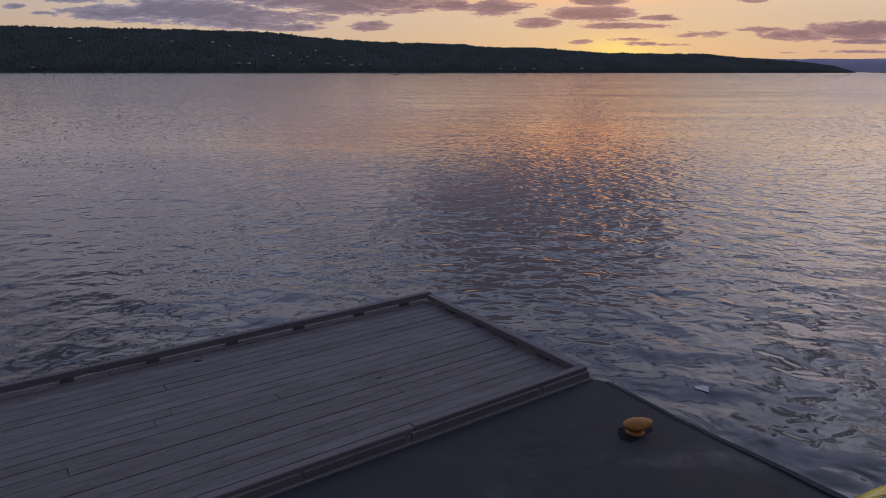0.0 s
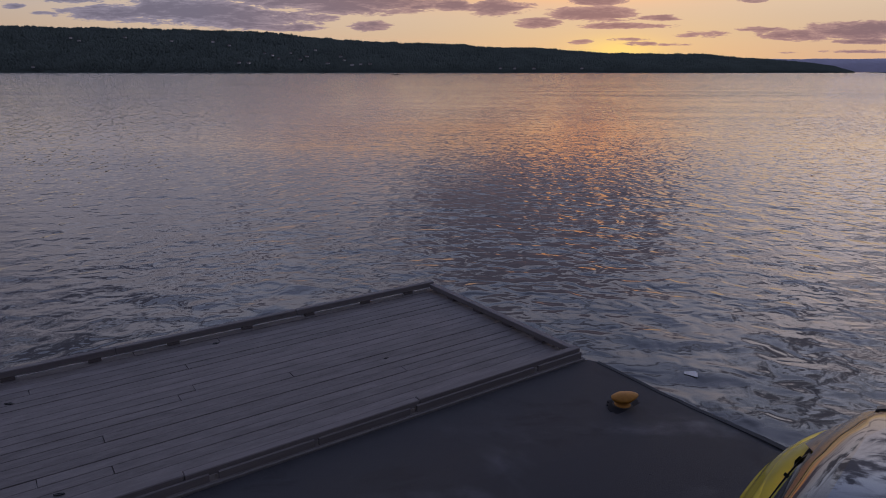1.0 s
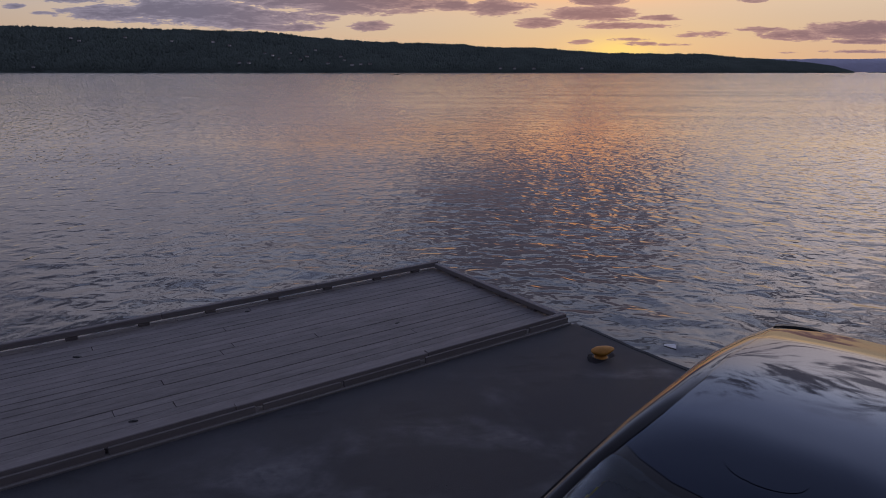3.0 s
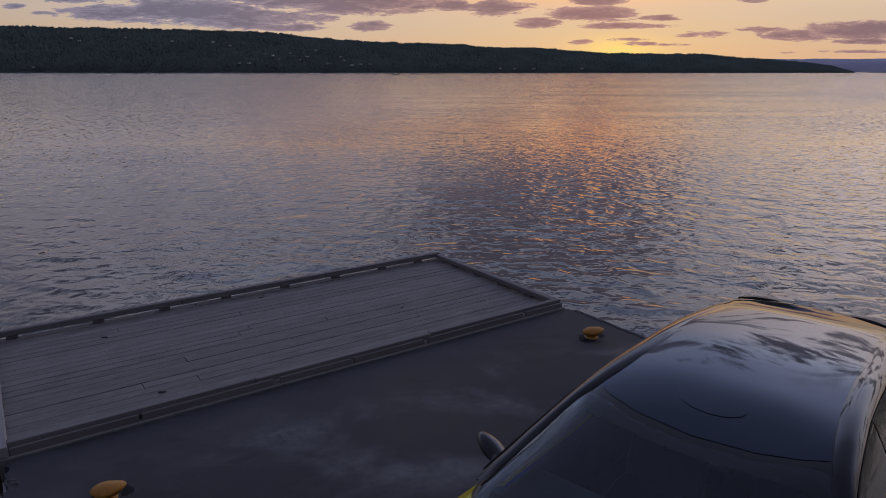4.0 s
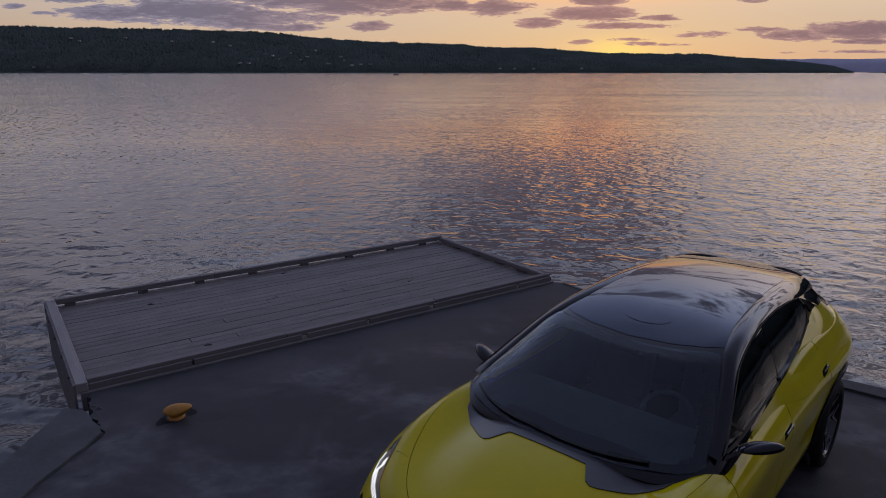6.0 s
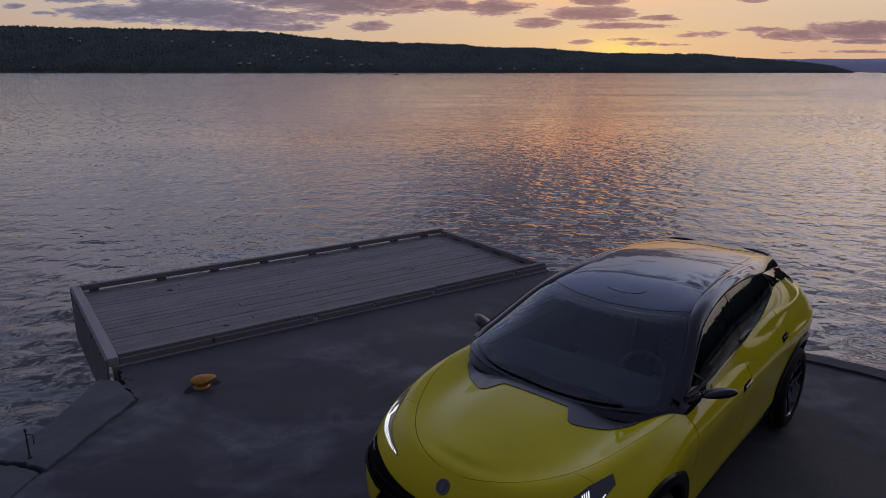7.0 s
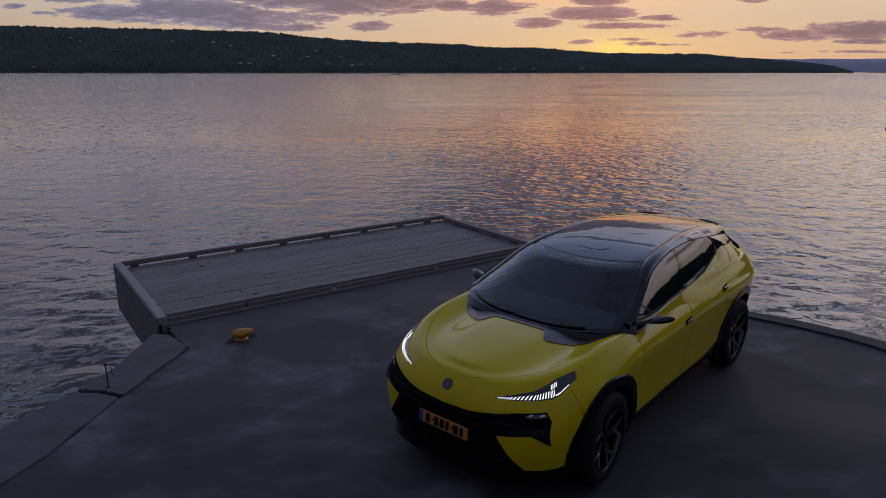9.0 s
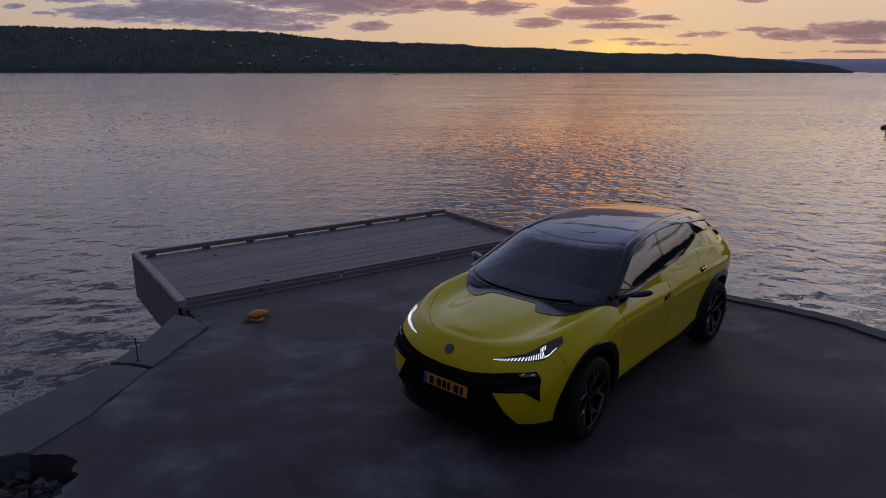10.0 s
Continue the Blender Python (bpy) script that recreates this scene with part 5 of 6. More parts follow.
def within(poly, a, b):
    """Even-odd test of a point against an outline."""
    odd = False
    for (a0, b0), (a1, b1) in zip(poly, poly[1:] + poly[:1]):
        if (b0 > b) != (b1 > b) and a < a0 + (b - b0) / (b1 - b0) * (a1 - a0):
            odd = not odd
    return odd


def shrunk(poly, k):
    ca, cb = (sum(p[i] for p in poly) / len(poly) for i in (0, 1))
    return [(ca + (a - ca) * k, cb + (b - cb) * k) for a, b in poly]


SCREEN_FLAT = [(y, z) for x, y, z in SCREEN_EDGE] + [(-y, z) for x, y, z in SCREEN_EDGE[-2:0:-1]]
SCREEN_HOLE = shrunk(SCREEN_FLAT, 0.91)
SIDE_HOLE = shrunk(SIDE_EDGE, 0.90)


def is_glazed(c):
    """Openings behind the panes, a little smaller than the glass, so that a black band shows round it."""
    return (c.x < 1.3 and within(SCREEN_HOLE, c.y, c.z) and c.x < 0.40 + 2.0 * (c.z - 1.13)) or (abs(c.y) > 0.5 and c.x > 0.6 and within(SIDE_HOLE, c.x, slant(c.y, c.z)))


def is_frit(c):
    """The printed black band behind the windscreen's rim."""
    return not is_glazed(c) and c.x < 1.3 and within(SCREEN_FLAT, c.y, c.z) and c.x < 0.40 + 2.0 * (c.z - 1.13)


def snap_side(bm):
    """Pulls the ragged rim of the side openings onto their true outline."""
    loop_ = SIDE_HOLE + SIDE_HOLE[:1]
    for v in bm.verts:
        if not v.is_boundary or abs(v.co.y) < 0.5 or v.co.x < 0.5 or v.co.z < 1.2:
            continue
        px, ps = v.co.x, slant(v.co.y, v.co.z)
        best = None
        for (x0, z0), (x1, z1) in zip(loop_, loop_[1:]):
            d2 = (x1 - x0) ** 2 + (z1 - z0) ** 2
            t = max(0.0, min(1.0, ((px - x0) * (x1 - x0) + (ps - z0) * (z1 - z0)) / d2))
            p = (x0 + (x1 - x0) * t, z0 + (z1 - z0) * t)
            gap = math.hypot(px - p[0], ps - p[1])
            if best is None or gap < best[0]:
                best = (gap, p)
        if best[0] < 0.05:
            hit = on_glass(*best[1], 1 if v.co.y > 0 else -1)
            if hit is not None:
                v.co = hit


bmesh.ops.subdivide_edges(cabin, edges=[e for e in cabin.edges if all(abs(v.co.y) > 0.45 and v.co.z > 1.15 for v in e.verts)], cuts=1, use_grid_fill=True)
frame_bm = taken(cabin, lambda c: not is_glazed(c) and not is_frit(c))
snap_side(frame_bm)
smooth_part("screen_band", taken(cabin, is_frit), VOID, car, "matt black band round the windscreen")
cabin.free()
smooth_part("cabin_shell", thicken(frame_bm, 0.02), GLOSS_BLACK, car, "gloss black roof and pillars")
outline = SCREEN_EDGE + [(x, -y, z) for x, y, z in SCREEN_EDGE[-2:0:-1]]
smooth_part("windscreen", patch(outline, (0.55, 0, -0.83), CABIN_TREE, 0.009, 0.03, 0.010), WINDSCREEN, car, "raked tinted windscreen")
B_LOW, B_TOP = (1.732, slant(0.832, 1.219)), (1.797, slant(0.652, 1.566))
SIDE_F = SIDE_EDGE[1:6] + [(B_TOP[0] - 0.028, B_TOP[1] - 0.002), (B_LOW[0] - 0.028, B_LOW[1] - 0.001)] + SIDE_EDGE[16:]
SIDE_R = [(B_TOP[0] + 0.022, B_TOP[1] + 0.001)] + SIDE_EDGE[7:16] + [(B_LOW[0] + 0.022, B_LOW[1] + 0.002)]
for sgn in (-1, 1):
    for name, shape in (("front_side_window", SIDE_F), ("rear_side_window", SIDE_R)):
        smooth_part(name, pane(shape, sgn, 0.0, 0.006), PRIVACY, car)
    pillar = [(B_TOP[0] - 0.034, B_TOP[1]), (B_TOP[0] + 0.028, B_TOP[1]), (B_LOW[0] + 0.028, B_LOW[1]), (B_LOW[0] - 0.034, B_LOW[1])]
    smooth_part("door_pillar", pane(pillar, sgn, 0.003, 0.008), GLOSS_BLACK, car)
    bar = [(0.762, slant(0.817, 1.280)), (0.782, slant(0.812, 1.289)), (0.906, slant(0.857, 1.199)), (0.884, slant(0.857, 1.197))]
    smooth_part("quarter_bar", pane(bar, sgn, 0.003, 0.006), SATIN_BLACK, car)
    # thin lip round the glass
    lip_out, lip_in = shrunk(SIDE_EDGE, 1.012), shrunk(SIDE_EDGE, 0.990)
    bm = bmesh.new()
    rows_ = []
    for (xo, zo), (xi, zi) in zip(lip_out + lip_out[:1], lip_in + lip_in[:1]):
        row = []
        for x, z, off in ((xo, zo, -0.012), (xo, zo, 0.005), (xi, zi, 0.005), (xi, zi, -0.003)):
            row.append(bm.verts.new(glass_skin(x, z, sgn, off)))
        rows_.append(row)
    for a_, b_ in zip(rows_, rows_[1:]):
        for k in range(3):
            bm.faces.new((a_[k], b_[k], b_[k + 1], a_[k + 1]))
    bmesh.ops.recalc_face_normals(bm, faces=bm.faces)
    smooth_part("window_lip", bm, SATIN_BLACK, car, "black rubber lip round the side glass")
    # broad yellow shoulder swelling up to the glass over the rear wheel
    feet, tops, swells = [], [], []
    for k in range(59):
        x = 1.0 + 2.88 * k / 58
        top = Vector((x, sgn * curve_at(CROWN_Y, x), curve_at(CROWN_Z, x)))
        swell = min(1.0, max(0.0, x - 1.55) / 0.5)
        ya, foot = 1.01 * curve_at(FLANK, x), None
        while ya > 0.3 and (foot is None or foot.z < top.z - 0.075 - 0.145 * swell):
            foot, normal, _i, _d = BODY_TREE.ray_cast(Vector((x, sgn * ya, 3.0)), Vector((0, 0, -1)))
            ya -= 0.002
        if foot is None or abs(foot.y) < abs(top.y) + 0.01:
            continue
        feet.append(foot)
        tops.append(top)
        swells.append(swell)
    for _ in range(14):
        tops = tops[:1] + [(p + q * 2 + n) / 4 for p, q, n in zip(tops, tops[1:], tops[2:])] + tops[-1:]
        feet = feet[:1] + [(p + q * 2 + n) / 4 for p, q, n in zip(feet, feet[1:], feet[2:])] + feet[-1:]
    bm = bmesh.new()
    rows_ = []
    for foot, top, swell in zip(feet, tops, swells):
        out_ = Vector((0, sgn * (top.z - foot.z), abs(foot.y) - abs(top.y))).normalized()
        row = [bm.verts.new(foot.lerp(top, q / 8) + out_ * (0.003 + 0.009 * swell * math.sin(math.pi * q / 8))) for q in range(9)]
        row.insert(0, bm.verts.new(foot - out_ * 0.01 + Vector((0, sgn * 0.004, -0.012))))
        row.append(bm.verts.new(top - Vector((0, sgn * 0.05, 0.03))))
        rows_.append(row)
    for a_, b_ in zip(rows_, rows_[1:]):
        for q in range(10):
            bm.faces.new((a_[q], b_[q], b_[q + 1], a_[q + 1]))
    bmesh.ops.recalc_face_normals(bm, faces=bm.faces)
    smooth_part("shoulder", bm, PAINT, car)
    # windscreen pillar and roof rail: one ribbon from the bonnet to a blunt tip over the rear wheel
    bm = bmesh.new()
    rows_ = []
    for k in range(73):
        x = 0.50 + 2.86 * k / 72
        up_ = Vector((x, curve_at(RAIL_IN_Y, x), curve_at(RAIL_IN_Z, x)))
        down = Vector((x, curve_at(RAIL_OUT_Y, x), curve_at(RAIL_OUT_Z, x)))
        chord = down - up_
        out_ = Vector((0, -chord.z, chord.y)).normalized()
        ease = min(1.0, (x - 0.50) / 0.12)
        row = [up_ - out_ * 0.012]
        for q in (0.0, 0.12, 0.3, 0.5, 0.7, 0.88, 1.0):
            row.append(up_ + chord * q + out_ * (0.003 + 0.005 * q + (0.008 + 0.012 * min(1.0, max(0.0, x - 0.8) / 0.5)) * math.sin(math.pi * q) ** 0.8) * ease)
        row.append(down - out_ * 0.014)
        rows_.append([bm.verts.new((c.x, sgn * c.y, c.z)) for c in row])
    for a_, b_ in zip(rows_, rows_[1:]):
        for q in range(len(a_) - 1):
            bm.faces.new((a_[q], b_[q], b_[q + 1], a_[q + 1]))
    bm.faces.new(rows_[-1])
    bmesh.ops.recalc_face_normals(bm, faces=bm.faces)
    smooth_part("roof_rail", bm, GLOSS_BLACK, car, "gloss black pillar and roof rail ending in a blunt fin", 50)
    # panel under the rail's tip, behind a dark slot painted as a black patch
    bm = bmesh.new()
    rows_ = []
    for k in range(9):
        t = k / 8
        xt, xb = 2.725 + 0.615 * t, 3.01 + 0.22 * t
        top = Vector((xt, curve_at(RAIL_OUT_Y, xt) + 0.002, curve_at(RAIL_OUT_Z, xt) - 0.002))
        foot = Vector((xb, 0.752 - 0.026 * t, 1.398 - 0.026 * t))
        row = [top.lerp(foot, q) + Vector((0, 0.004, 0.004)) * math.sin(math.pi * q) for q in (0, 0.25, 0.5, 0.75, 1)]
        row.append(foot + Vector((0, -0.06, 0)))
        rows_.append([bm.verts.new((c.x, sgn * c.y, c.z)) for c in row])
    for a_, b_ in zip(rows_, rows_[1:]):
        for q in range(len(a_) - 1):
            bm.faces.new((a_[q], b_[q], b_[q + 1], a_[q + 1]))
    bmesh.ops.recalc_face_normals(bm, faces=bm.faces)
    smooth_part("rear_fin", bm, GLOSS_BLACK, car, "gloss black panel under the tip of the roof rail", 50)
    # flat black patch paints the dark of the open gap under the rail's tip
    fin_gap = [(x, slant(y, z)) for x, y, z in ((2.685, 0.656, 1.522), (2.80, 0.68, 1.482), (3.015, 0.717, 1.391), (2.88, 0.729, 1.373), (2.817, 0.715, 1.403), (2.766, 0.688, 1.460))]
    smooth_part("fin_gap_patch", pane(fin_gap, sgn, 0.0, 0.006), VOID, car)

# roof glass, sensor pods and the parted rear spoiler
roof_glass = [(1.27, 0.585), (1.5, 0.545), (2.0, 0.512), (2.9, 0.49), (3.08, 0.44)]
outline = [(x, y, 2.0) for x, y in roof_glass] + [(3.10, 0.0, 2.0)] + [(x, -y, 2.0) for x, y in roof_glass[::-1]] + [(1.20, -0.48, 2.0), (1.135, -0.30, 2.0), (1.10, 0.0, 2.0), (1.135, 0.30, 2.0), (1.20, 0.48, 2.0)]
smooth_part("roof_glass", patch(outline, (0, 0, -1), CABIN_TREE, 0.003, 0.045, 0.005), ROOF_GLASS, car, "dark panoramic roof glass")


def pod(x, y, z, lx, ly, lz, material, name, tilt=0.0):
    bm = bmesh.new()
    bmesh.ops.create_uvsphere(bm, u_segments=24, v_segments=12, radius=1.0)
    for v in bm.verts:
        v.co = Vector((v.co.x * lx, v.co.y * ly, v.co.z * lz))
    bm.transform(pose(x, y, z, 0, tilt, 0))
    return smooth_part(name, bm, material, car)


outline = [(1.40 + 0.10 * math.cos(k * math.pi / 16), 0.17 * math.sin(k * math.pi / 16), 2.0) for k in range(32)]
smooth_part("roof_sensor", patch(outline, (0, 0, -1), CABIN_TREE, 0.006, 0.045, 0.005), ROOF_GLASS, car, "flush oval sensor cover")
pod(3.30, 0.0, 1.540, 0.13, 0.13, 0.014, GLOSS_BLACK, "rear_roof_sensor", 8)
for sgn in (-1, 1):
    bm = bmesh.new()
    prev = None
    for k in range(13):
        t = k / 12
        y = 0.52 - 0.36 * t
        x = 3.36 + 0.14 * t ** 0.7
        z = 1.525 - 0.01 * t + 0.016 * math.sin(math.pi * min(1.0, t * 1.15)) ** 0.8
        chord = 0.055 * (1 - 0.4 * t)
        ring = [bm.verts.new((x + dx_, sgn * y, z + dz_)) for dx_, dz_ in ((-0.01, -0.006), (0.0, 0.006), (chord, 0.005), (chord, -0.005))]
        if prev:
            for i in range(4):
                bm.faces.new((prev[i], prev[(i + 1) % 4], ring[(i + 1) % 4], ring[i]))
        else:
            bm.faces.new(ring[::-1])
        prev = ring
    bm.faces.new(prev)
    bmesh.ops.recalc_face_normals(bm, faces=bm.faces)
    smooth_part("rear_spoiler", bm, SATIN_BLACK, car, "black parted roof spoiler blade")

# front face: grille, blades, lower lamps
FRONT = (1, 0, 0)
half = [(0.0, 0.742), (0.26, 0.752), (0.48, 0.785), (0.60, 0.808), (0.79, 0.826), (0.836, 0.766), (0.862, 0.585), (0.84, 0.613), (0.75, 0.668), (0.505, 0.630),
        (0.625, 0.461), (0.70, 0.385), (0.70, 0.355), (0.50, 0.33), (0.22, 0.32), (0.0, 0.315)]
outline = [(-2, y, z) for y, z in half] + [(-2, -y, z) for y, z in half[-2:0:-1]]
# the recessed intake's darkness is painted as a black patch on the nose
grille = smooth_part("grille", patch(outline, FRONT, BODY_TREE, 0.004, 0.05, 0.01), VOID, car, "flat black patch painting the shade of the deep front intake")
for z0, z1, y1 in ((0.722, 0.730, 0.62), (0.655, 0.668, 0.46), (0.43, 0.442, 0.56), (0.37, 0.382, 0.60)):
    outline = [(-2, -y1, z0), (-2, y1, z0), (-2, y1, z1), (-2, -y1, z1)]
    smooth_part("grille_bar", patch(outline, FRONT, BODY_TREE, 0.012, 0.06, 0.012), SATIN_BLACK, grille)
for sgn in (-1, 1):
    blade = [(0.46, 0.668), (0.62, 0.690), (0.765, 0.720), (0.832, 0.735), (0.855, 0.60), (0.75, 0.682), (0.53, 0.644)]
    smooth_part("intake_blade", patch([(-2, sgn * y, z) for y, z in blade], FRONT, BODY_TREE, 0.016, 0.04, 0.02), BLADE_BLACK, grille, "gloss black intake blade")
    lamp = [(0.675, 0.800), (0.787, 0.816), (0.807, 0.79), (0.695, 0.782)]
    fog = smooth_part("lower_lamp", patch([(-2, sgn * y, z) for y, z in lamp], FRONT, BODY_TREE, 0.012, 0.03, 0.01), LAMP_DARK, car)
    for y0, y1 in ((0.70, 0.72), (0.762, 0.786)):
        part("reflector", patch([(-2, sgn * y0, 0.792), (-2, sgn * y1, 0.80), (-2, sgn * y1, 0.812), (-2, sgn * y0, 0.804)], FRONT, BODY_TREE, 0.017, 0.03, 0.003), CHROME, fog)
# splitter lip under the nose
bm = bmesh.new()
prev = None
for k in range(-20, 21):
    y = 0.86 * k / 20
    hit, normal, _i, _d = BODY_TREE.ray_cast(Vector((-3, y, 0.24)), Vector((1, 0, 0)))
    x = hit.x if hit else -0.5
    z = 0.175 + 0.05 * (abs(y) / 0.86) ** 2
    ring = [bm.verts.new(c) for c in ((x - 0.035, y, z), (x - 0.035, y, z + 0.015), (x + 0.05, y, z + 0.03), (x + 0.05, y, z))]
    if prev:
        for i in range(4):
            bm.faces.new((prev[i], prev[(i + 1) % 4], ring[(i + 1) % 4], ring[i]))
    prev = ring
bmesh.ops.recalc_face_normals(bm, faces=bm.faces)
smooth_part("splitter", bm, SATIN_BLACK, car, "black front splitter lip")

# number plate, its characters as plain bars
plate = part("number_plate", box(-0.012, 0.0, -0.255, 0.255, -0.050, 0.050, 0.003), PLATE_YELLOW, car, "orange number plate with blue band")
plate.matrix_basis = pose(-0.928, -0.018, 0.562, 0, 6, 0)
part("blue_band", box(-0.0145, -0.0125, 0.213, 0.252, -0.046, 0.046), PLATE_BLUE, plate)
for y0, wd in ((0.155, 0.045), (0.105, 0.018), (0.065, 0.045), (0.005, 0.045), (-0.05, 0.035), (-0.095, 0.018), (-0.135, 0.05), (-0.195, 0.035)):
    tall = 0.008 if wd < 0.02 else 0.036
    part("plate_bar", box(-0.0145, -0.0125, y0 - wd / 2, y0 + wd / 2, -tall, tall), SATIN_BLACK, plate)
part("plate_holder", box(0.001, 0.02, -0.27, 0.27, -0.065, 0.065, 0.004), SATIN_BLACK, plate)

# badge
hit, normal, _i, _d = BODY_TREE.ray_cast(Vector((-3, 0, 0.872)), Vector((1, 0, 0)))
tilt = normal.to_track_quat("Z", "Y").to_matrix().to_4x4()
badge = part("badge", spin([(0.0, 0.006), (0.040, 0.006), (0.047, 0.004), (0.048, -0.004), (0.0, -0.004)], 28), BADGE_GREY, car, "round dark enamel badge")
badge.matrix_basis = Matrix.Translation(hit) @ tilt
part("badge_ring", spin([(0.041, 0.0062), (0.044, 0.0075), (0.047, 0.0062), (0.044, 0.004)], 28, closed=True), BADGE_RING, badge)
part("badge_bar", box(-0.012, 0.006, -0.028, 0.028, 0.0055, 0.0075), BADGE_RING, badge)

# headlights with a comb of light blades
LAMP_LOW = [(-0.803, 0.425, 0.876), (-0.75, 0.55, 0.874), (-0.66, 0.70, 0.886), (-0.571, 0.79, 0.899), (-0.50, 0.822, 0.928), (-0.325, 0.842, 0.998)]
LAMP_TOP = [(-0.803, 0.425, 0.888), (-0.74, 0.54, 0.915), (-0.625, 0.665, 0.945), (-0.52, 0.712, 0.975), (-0.45, 0.735, 1.000), (-0.285, 0.800, 1.032)]


def along_line(line, t):
    q = t * (len(line) - 1)
    i = min(int(q), len(line) - 2)
    return Vector(line[i]).lerp(Vector(line[i + 1]), q - i)


for sgn in (-1, 1):
    flip = Matrix.Diagonal((1, sgn, 1))
    aim = Vector((0.72, -0.42 * sgn, -0.55))

    def at(t, up_):
        return flip @ along_line(LAMP_LOW, t).lerp(along_line(LAMP_TOP, t), up_)

    ring = [at(t / 20, 0.0) for t in range(21)] + [at(t / 20, 1.0) for t in range(20, 0, -1)]
    lamp = smooth_part("headlight", patch([tuple(p) for p in ring], aim, BODY_TREE, 0.003, 0.025, 0.003), LAMP_DARK, car, "smoked headlight with lit blades")
    for k in range(19):
        t = 0.03 + 0.62 * k / 18
        tall = 0.60 - 0.10 * (k / 18)
        p = [at(t, 0.10), at(t + 0.015, 0.10), at(t + 0.015 + 0.026, tall), at(t + 0.026, tall)]
        part("light_blade", patch([tuple(c) for c in p], aim, BODY_TREE, 0.007, 0.05, 0.003), LED, lamp)
    for k in range(4):
        t = 0.62 + 0.040 * k
        p = [at(t, 0.56), at(t + 0.020, 0.56), at(t + 0.05, 0.84), at(t + 0.030, 0.84)]
        part("light_blade", patch([tuple(c) for c in p], aim, BODY_TREE, 0.007, 0.05, 0.003), LED, lamp)
    strip_ = [at(t / 40, 0.07) for t in range(27, 37)] + [at(t / 40, 0.14) for t in range(36, 26, -1)]
    part("light_strip", patch([tuple(c) for c in strip_], aim, BODY_TREE, 0.007, 0.05, 0.003), LED, lamp)

# dark cowl panel at the foot of the windscreen
cowl = [(0.112, 0.0), (0.108, 0.265), (-0.015, 0.335), (-0.028, 0.37), (-0.012, 0.41), (0.085, 0.56), (0.205, 0.685), (0.40, 0.775), (0.50, 0.815), (0.55, 0.70), (0.42, 0.5), (0.35, 0.0)]
outline = [(x, y, 2) for x, y in cowl] + [(x, -y, 2) for x, y in cowl[-2:0:-1]]
smooth_part("cowl_panel", patch(outline, (0, 0, -1), BODY_TREE, 0.007, 0.03, 0.008), MATT_GREY, car, "satin dark grey cowl panel")
# wipers
for y0, y1, z0, z1 in ((0.72, 0.10, 1.165, 1.130), (0.20, -0.56, 1.130, 1.142)):
    bm = bmesh.new()
    prev = None
    for k in range(25):
        t = k / 24
        y, z = y0 + (y1 - y0) * t, z0 + (z1 - z0) * t - 0.012 * math.sin(math.pi * t)
        hit, normal, _i, _d = CABIN_TREE.ray_cast(Vector((-1, y, z)), Vector((1, 0, 0)))
        p = hit + normal * (0.022 if normal.x < 0 else -0.022)
        wd = 0.005 + 0.003 * t
        ring = [bm.verts.new(p + Vector(c)) for c in ((-0.008, 0, -wd), (-0.012, 0, wd * 0.3), (0.004, 0, wd), (0.012, 0, -wd * 0.3))]
        if prev:
            for i in range(4):
                bm.faces.new((prev[i], prev[(i + 1) % 4], ring[(i + 1) % 4], ring[i]))
        else:
            bm.faces.new(ring)
        prev = ring
    bm.faces.new(prev)
    bmesh.ops.recalc_face_normals(bm, faces=bm.faces)
    part("wiper", bm, SATIN_BLACK, car)

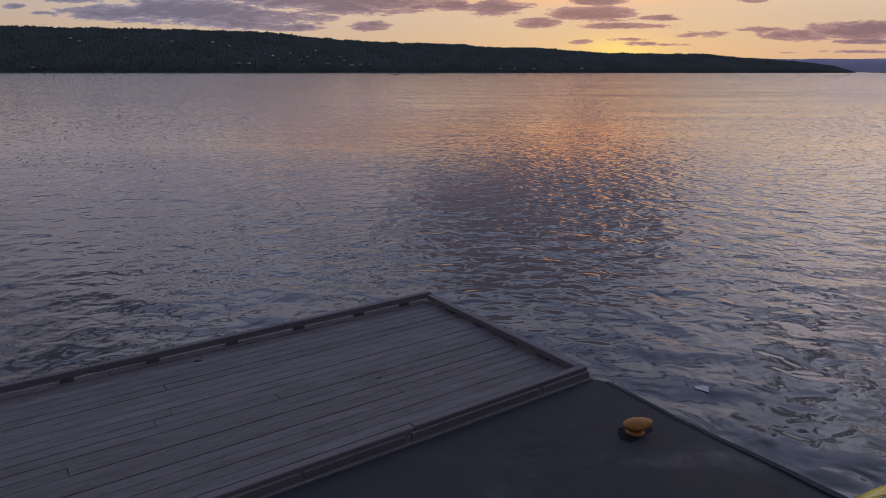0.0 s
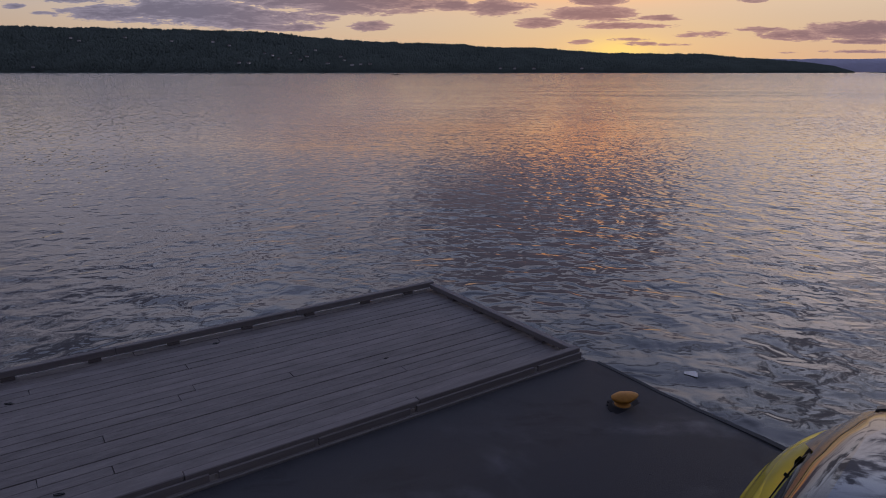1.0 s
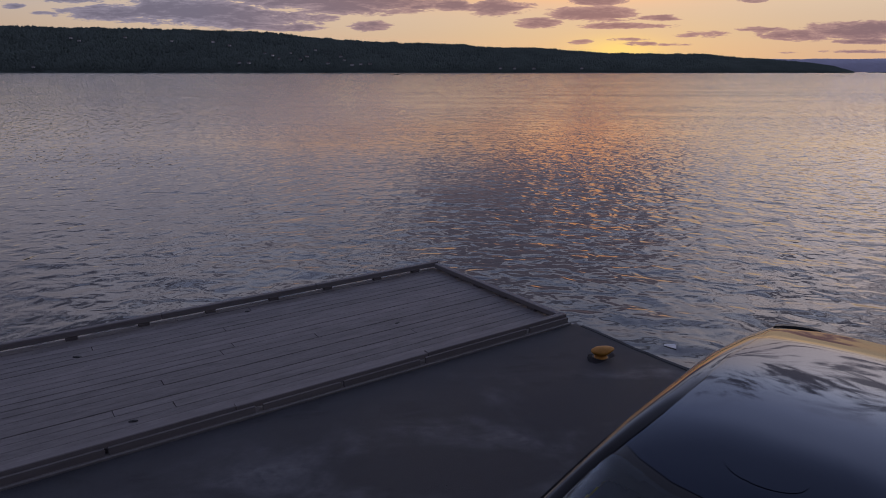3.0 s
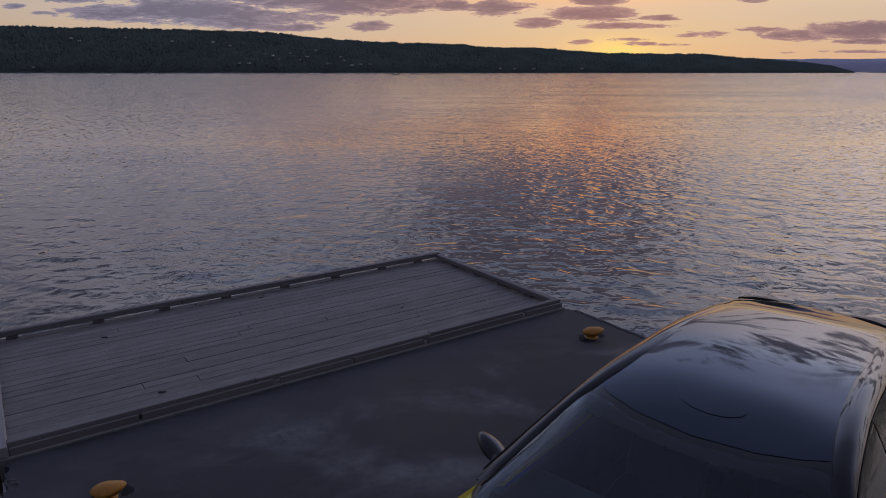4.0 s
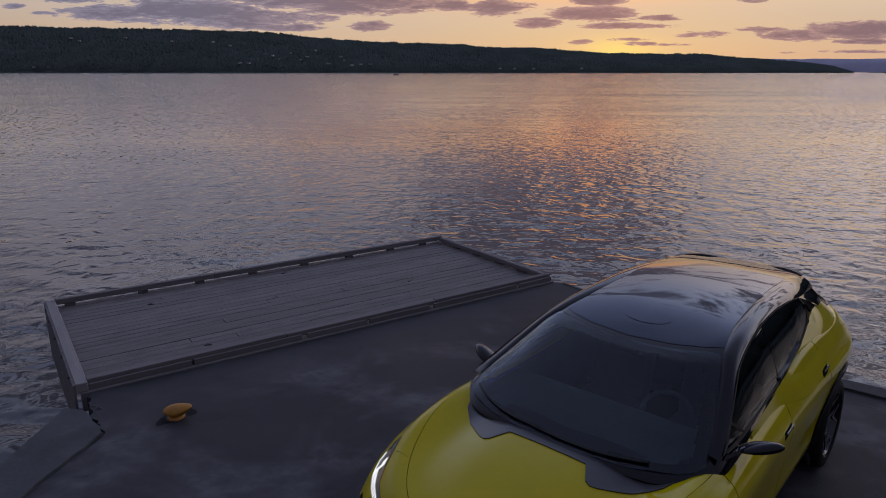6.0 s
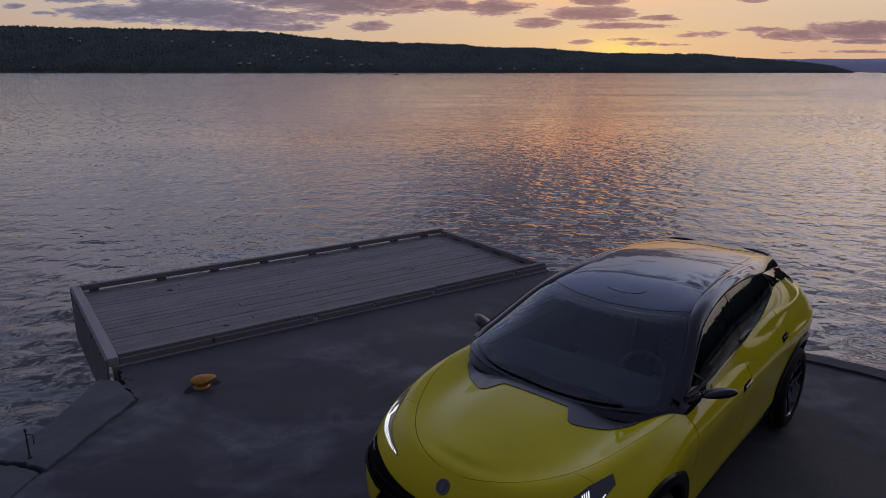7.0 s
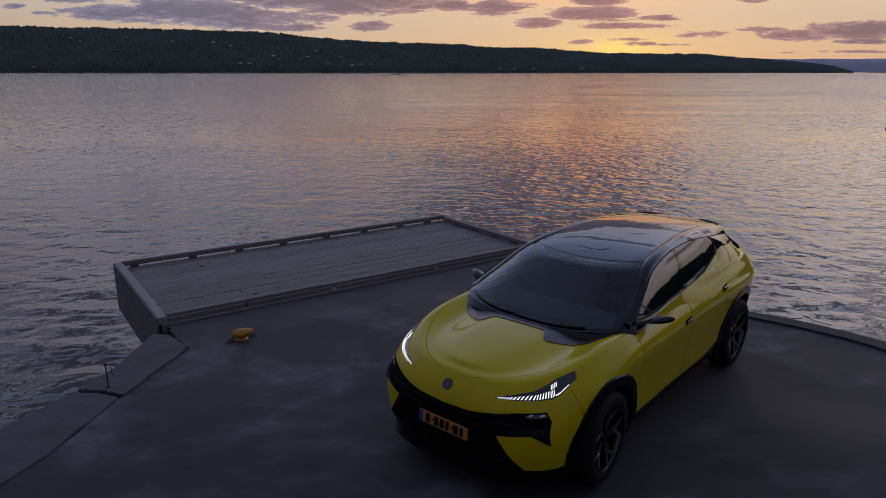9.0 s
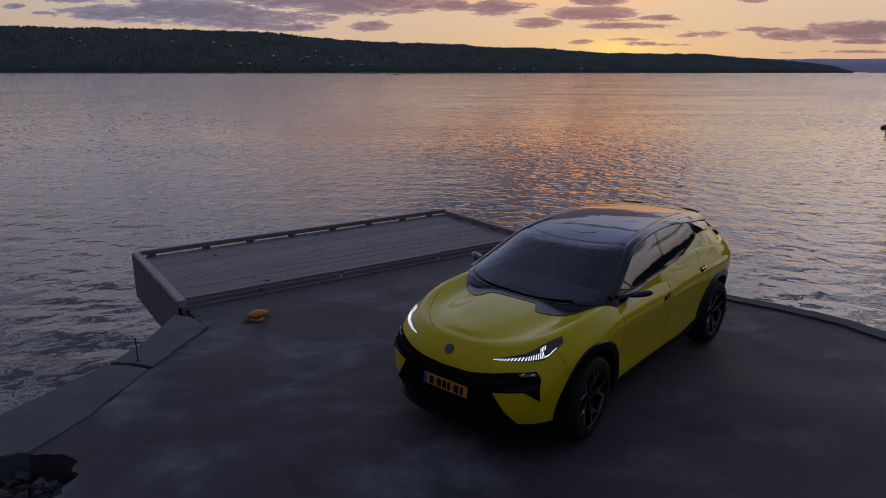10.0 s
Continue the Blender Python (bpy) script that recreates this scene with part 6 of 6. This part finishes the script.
# slim mirrors, door handles, belt trim
for sgn in (-1, 1):
    bm = bmesh.new()
    bmesh.ops.create_uvsphere(bm, u_segments=28, v_segments=14, radius=1.0)
    for v in bm.verts:
        x, y, z = v.co
        v.co = Vector((0.075 * x * (1 - 0.25 * y) + 0.035 * y, 0.115 * y, (0.034 if z > 0 else 0.030) * z * (1 + 0.25 * y) + 0.026 * y))
    bm.transform(pose(0.79, 0.995 * sgn, 1.19, 0, 0, 0) @ Matrix.Diagonal((1, sgn, 1, 1)))
    bmesh.ops.recalc_face_normals(bm, faces=bm.faces)
    mirror = smooth_part("side_mirror", bm, GLOSS_BLACK, car, "slim black wing mirror")
    bm = bmesh.new()
    prev = None
    for t in (0.0, 0.25, 0.5, 0.75, 1.0):
        c = Vector((0.61, 0.87, 1.17)).lerp(Vector((0.78, 0.945, 1.18)), t)
        wd, ht = 0.055 - 0.02 * t, 0.014 + 0.004 * t
        ring = [bm.verts.new((c.x + dx_ * wd, sgn * c.y, c.z + dz_ * ht)) for dx_, dz_ in ((-1, -0.3), (-0.4, 1), (0.6, 1), (1, -0.3), (0, -1))]
        if prev:
            for i in range(5):
                bm.faces.new((prev[i], prev[(i + 1) % 5], ring[(i + 1) % 5], ring[i]))
        prev = ring
    bmesh.ops.recalc_face_normals(bm, faces=bm.faces)
    smooth_part("mirror_arm", bm, GLOSS_BLACK, mirror)
    for x0, x1, z0, z1, owner in ((1.43, 1.60, 0.972, 0.978, "front_door"), (2.42, 2.57, 1.058, 1.064, "rear_door")):
        door = doors[owner, sgn]
        recess = [(x0, sgn * 2, z0 - 0.030), (x1 - 0.02, sgn * 2, z1 - 0.022), (x1, sgn * 2, z1 + 0.020), (x0 + 0.02, sgn * 2, z0 + 0.016)]
        part("door_handle", patch(recess, (0, -sgn, 0), BODY_TREE, 0.003, 0.05, 0.004), VOID, door, "black flush door handle recess")
        grip = [(x0 + 0.035, sgn * 2, z0 - 0.004), (x1 + 0.015, sgn * 2, z1 - 0.002), (x1 + 0.015, sgn * 2, z1 + 0.010), (x0 + 0.035, sgn * 2, z0 + 0.008)]
        part("handle_grip", patch(grip, (0, -sgn, 0), BODY_TREE, 0.014, 0.05, 0.008), CHROME, door)
    low_edge = SIDE_EDGE[:1] + SIDE_EDGE[:10:-1]
    trim = low_edge + [(x + 0.006, s_ - 0.020) for x, s_ in low_edge[::-1]]
    smooth_part("belt_trim", pane(trim, sgn, 0.004, 0.012), SATIN_BLACK, car, "black belt line trim")

# cabin inside, seen dimly through the glass
part("dashboard", box(0.26, 0.95, -0.80, 0.80, 0.78, 1.095, 0.04, 3), INTERIOR, car)
part("cabin_floor", box(0.5, 3.4, -0.83, 0.83, 0.44, 0.50, 0.02), INTERIOR, car)
for sgn in (-1, 1):
    part("door_card", box(0.6, 2.9, sgn * 0.85 - 0.015, sgn * 0.85 + 0.015, 0.45, 1.16, 0.01), INTERIOR, car)
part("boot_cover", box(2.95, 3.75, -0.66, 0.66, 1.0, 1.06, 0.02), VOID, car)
bm = bmesh.new()
prev = None
ring_pts = []
wheel_at = pose(0.98, -0.36, 1.06, 0, -62, 0)
for k in range(32):
    a = 2 * math.pi * k / 32
    row = []
    for j in range(8):
        b = 2 * math.pi * j / 8
        row.append(bm.verts.new(wheel_at @ Vector(((0.175 + 0.016 * math.cos(b)) * math.cos(a), (0.175 + 0.016 * math.cos(b)) * math.sin(a), 0.016 * math.sin(b)))))
    ring_pts.append(row)
for k in range(32):
    for j in range(8):
        a_, b_ = ring_pts[k], ring_pts[(k + 1) % 32]
        bm.faces.new((a_[j], b_[j], b_[(j + 1) % 8], a_[(j + 1) % 8]))
part("steering_wheel", bm, SEAT, car, smooth=True)
for y in (-0.38, 0.38):
    for x in (1.55, 2.45):
        part("seat", box(x - 0.30, x + 0.28, y - 0.26, y + 0.26, 0.50, 0.72, 0.05, 3), SEAT, car)
        back = part("seat_back", box(-0.07, 0.07, -0.25, 0.25, 0.0, 0.62, 0.05, 3), SEAT, car)
        back.matrix_basis = pose(x + 0.26, y, 0.68, 0, 14, 0)
        head = part("headrest", box(-0.05, 0.05, -0.13, 0.13, 0.0, 0.16, 0.03, 3), SEAT, car)
        head.matrix_basis = pose(x + 0.42, y, 1.31, 0, 10, 0)
bm = box(-0.06, 0.06, -0.11, 0.11, -0.035, 0.035, 0.02, 2)
bm.transform(pose(1.10, 0.0, 1.43, 0, 20, 0))
part("interior_mirror", bm, VOID, car)
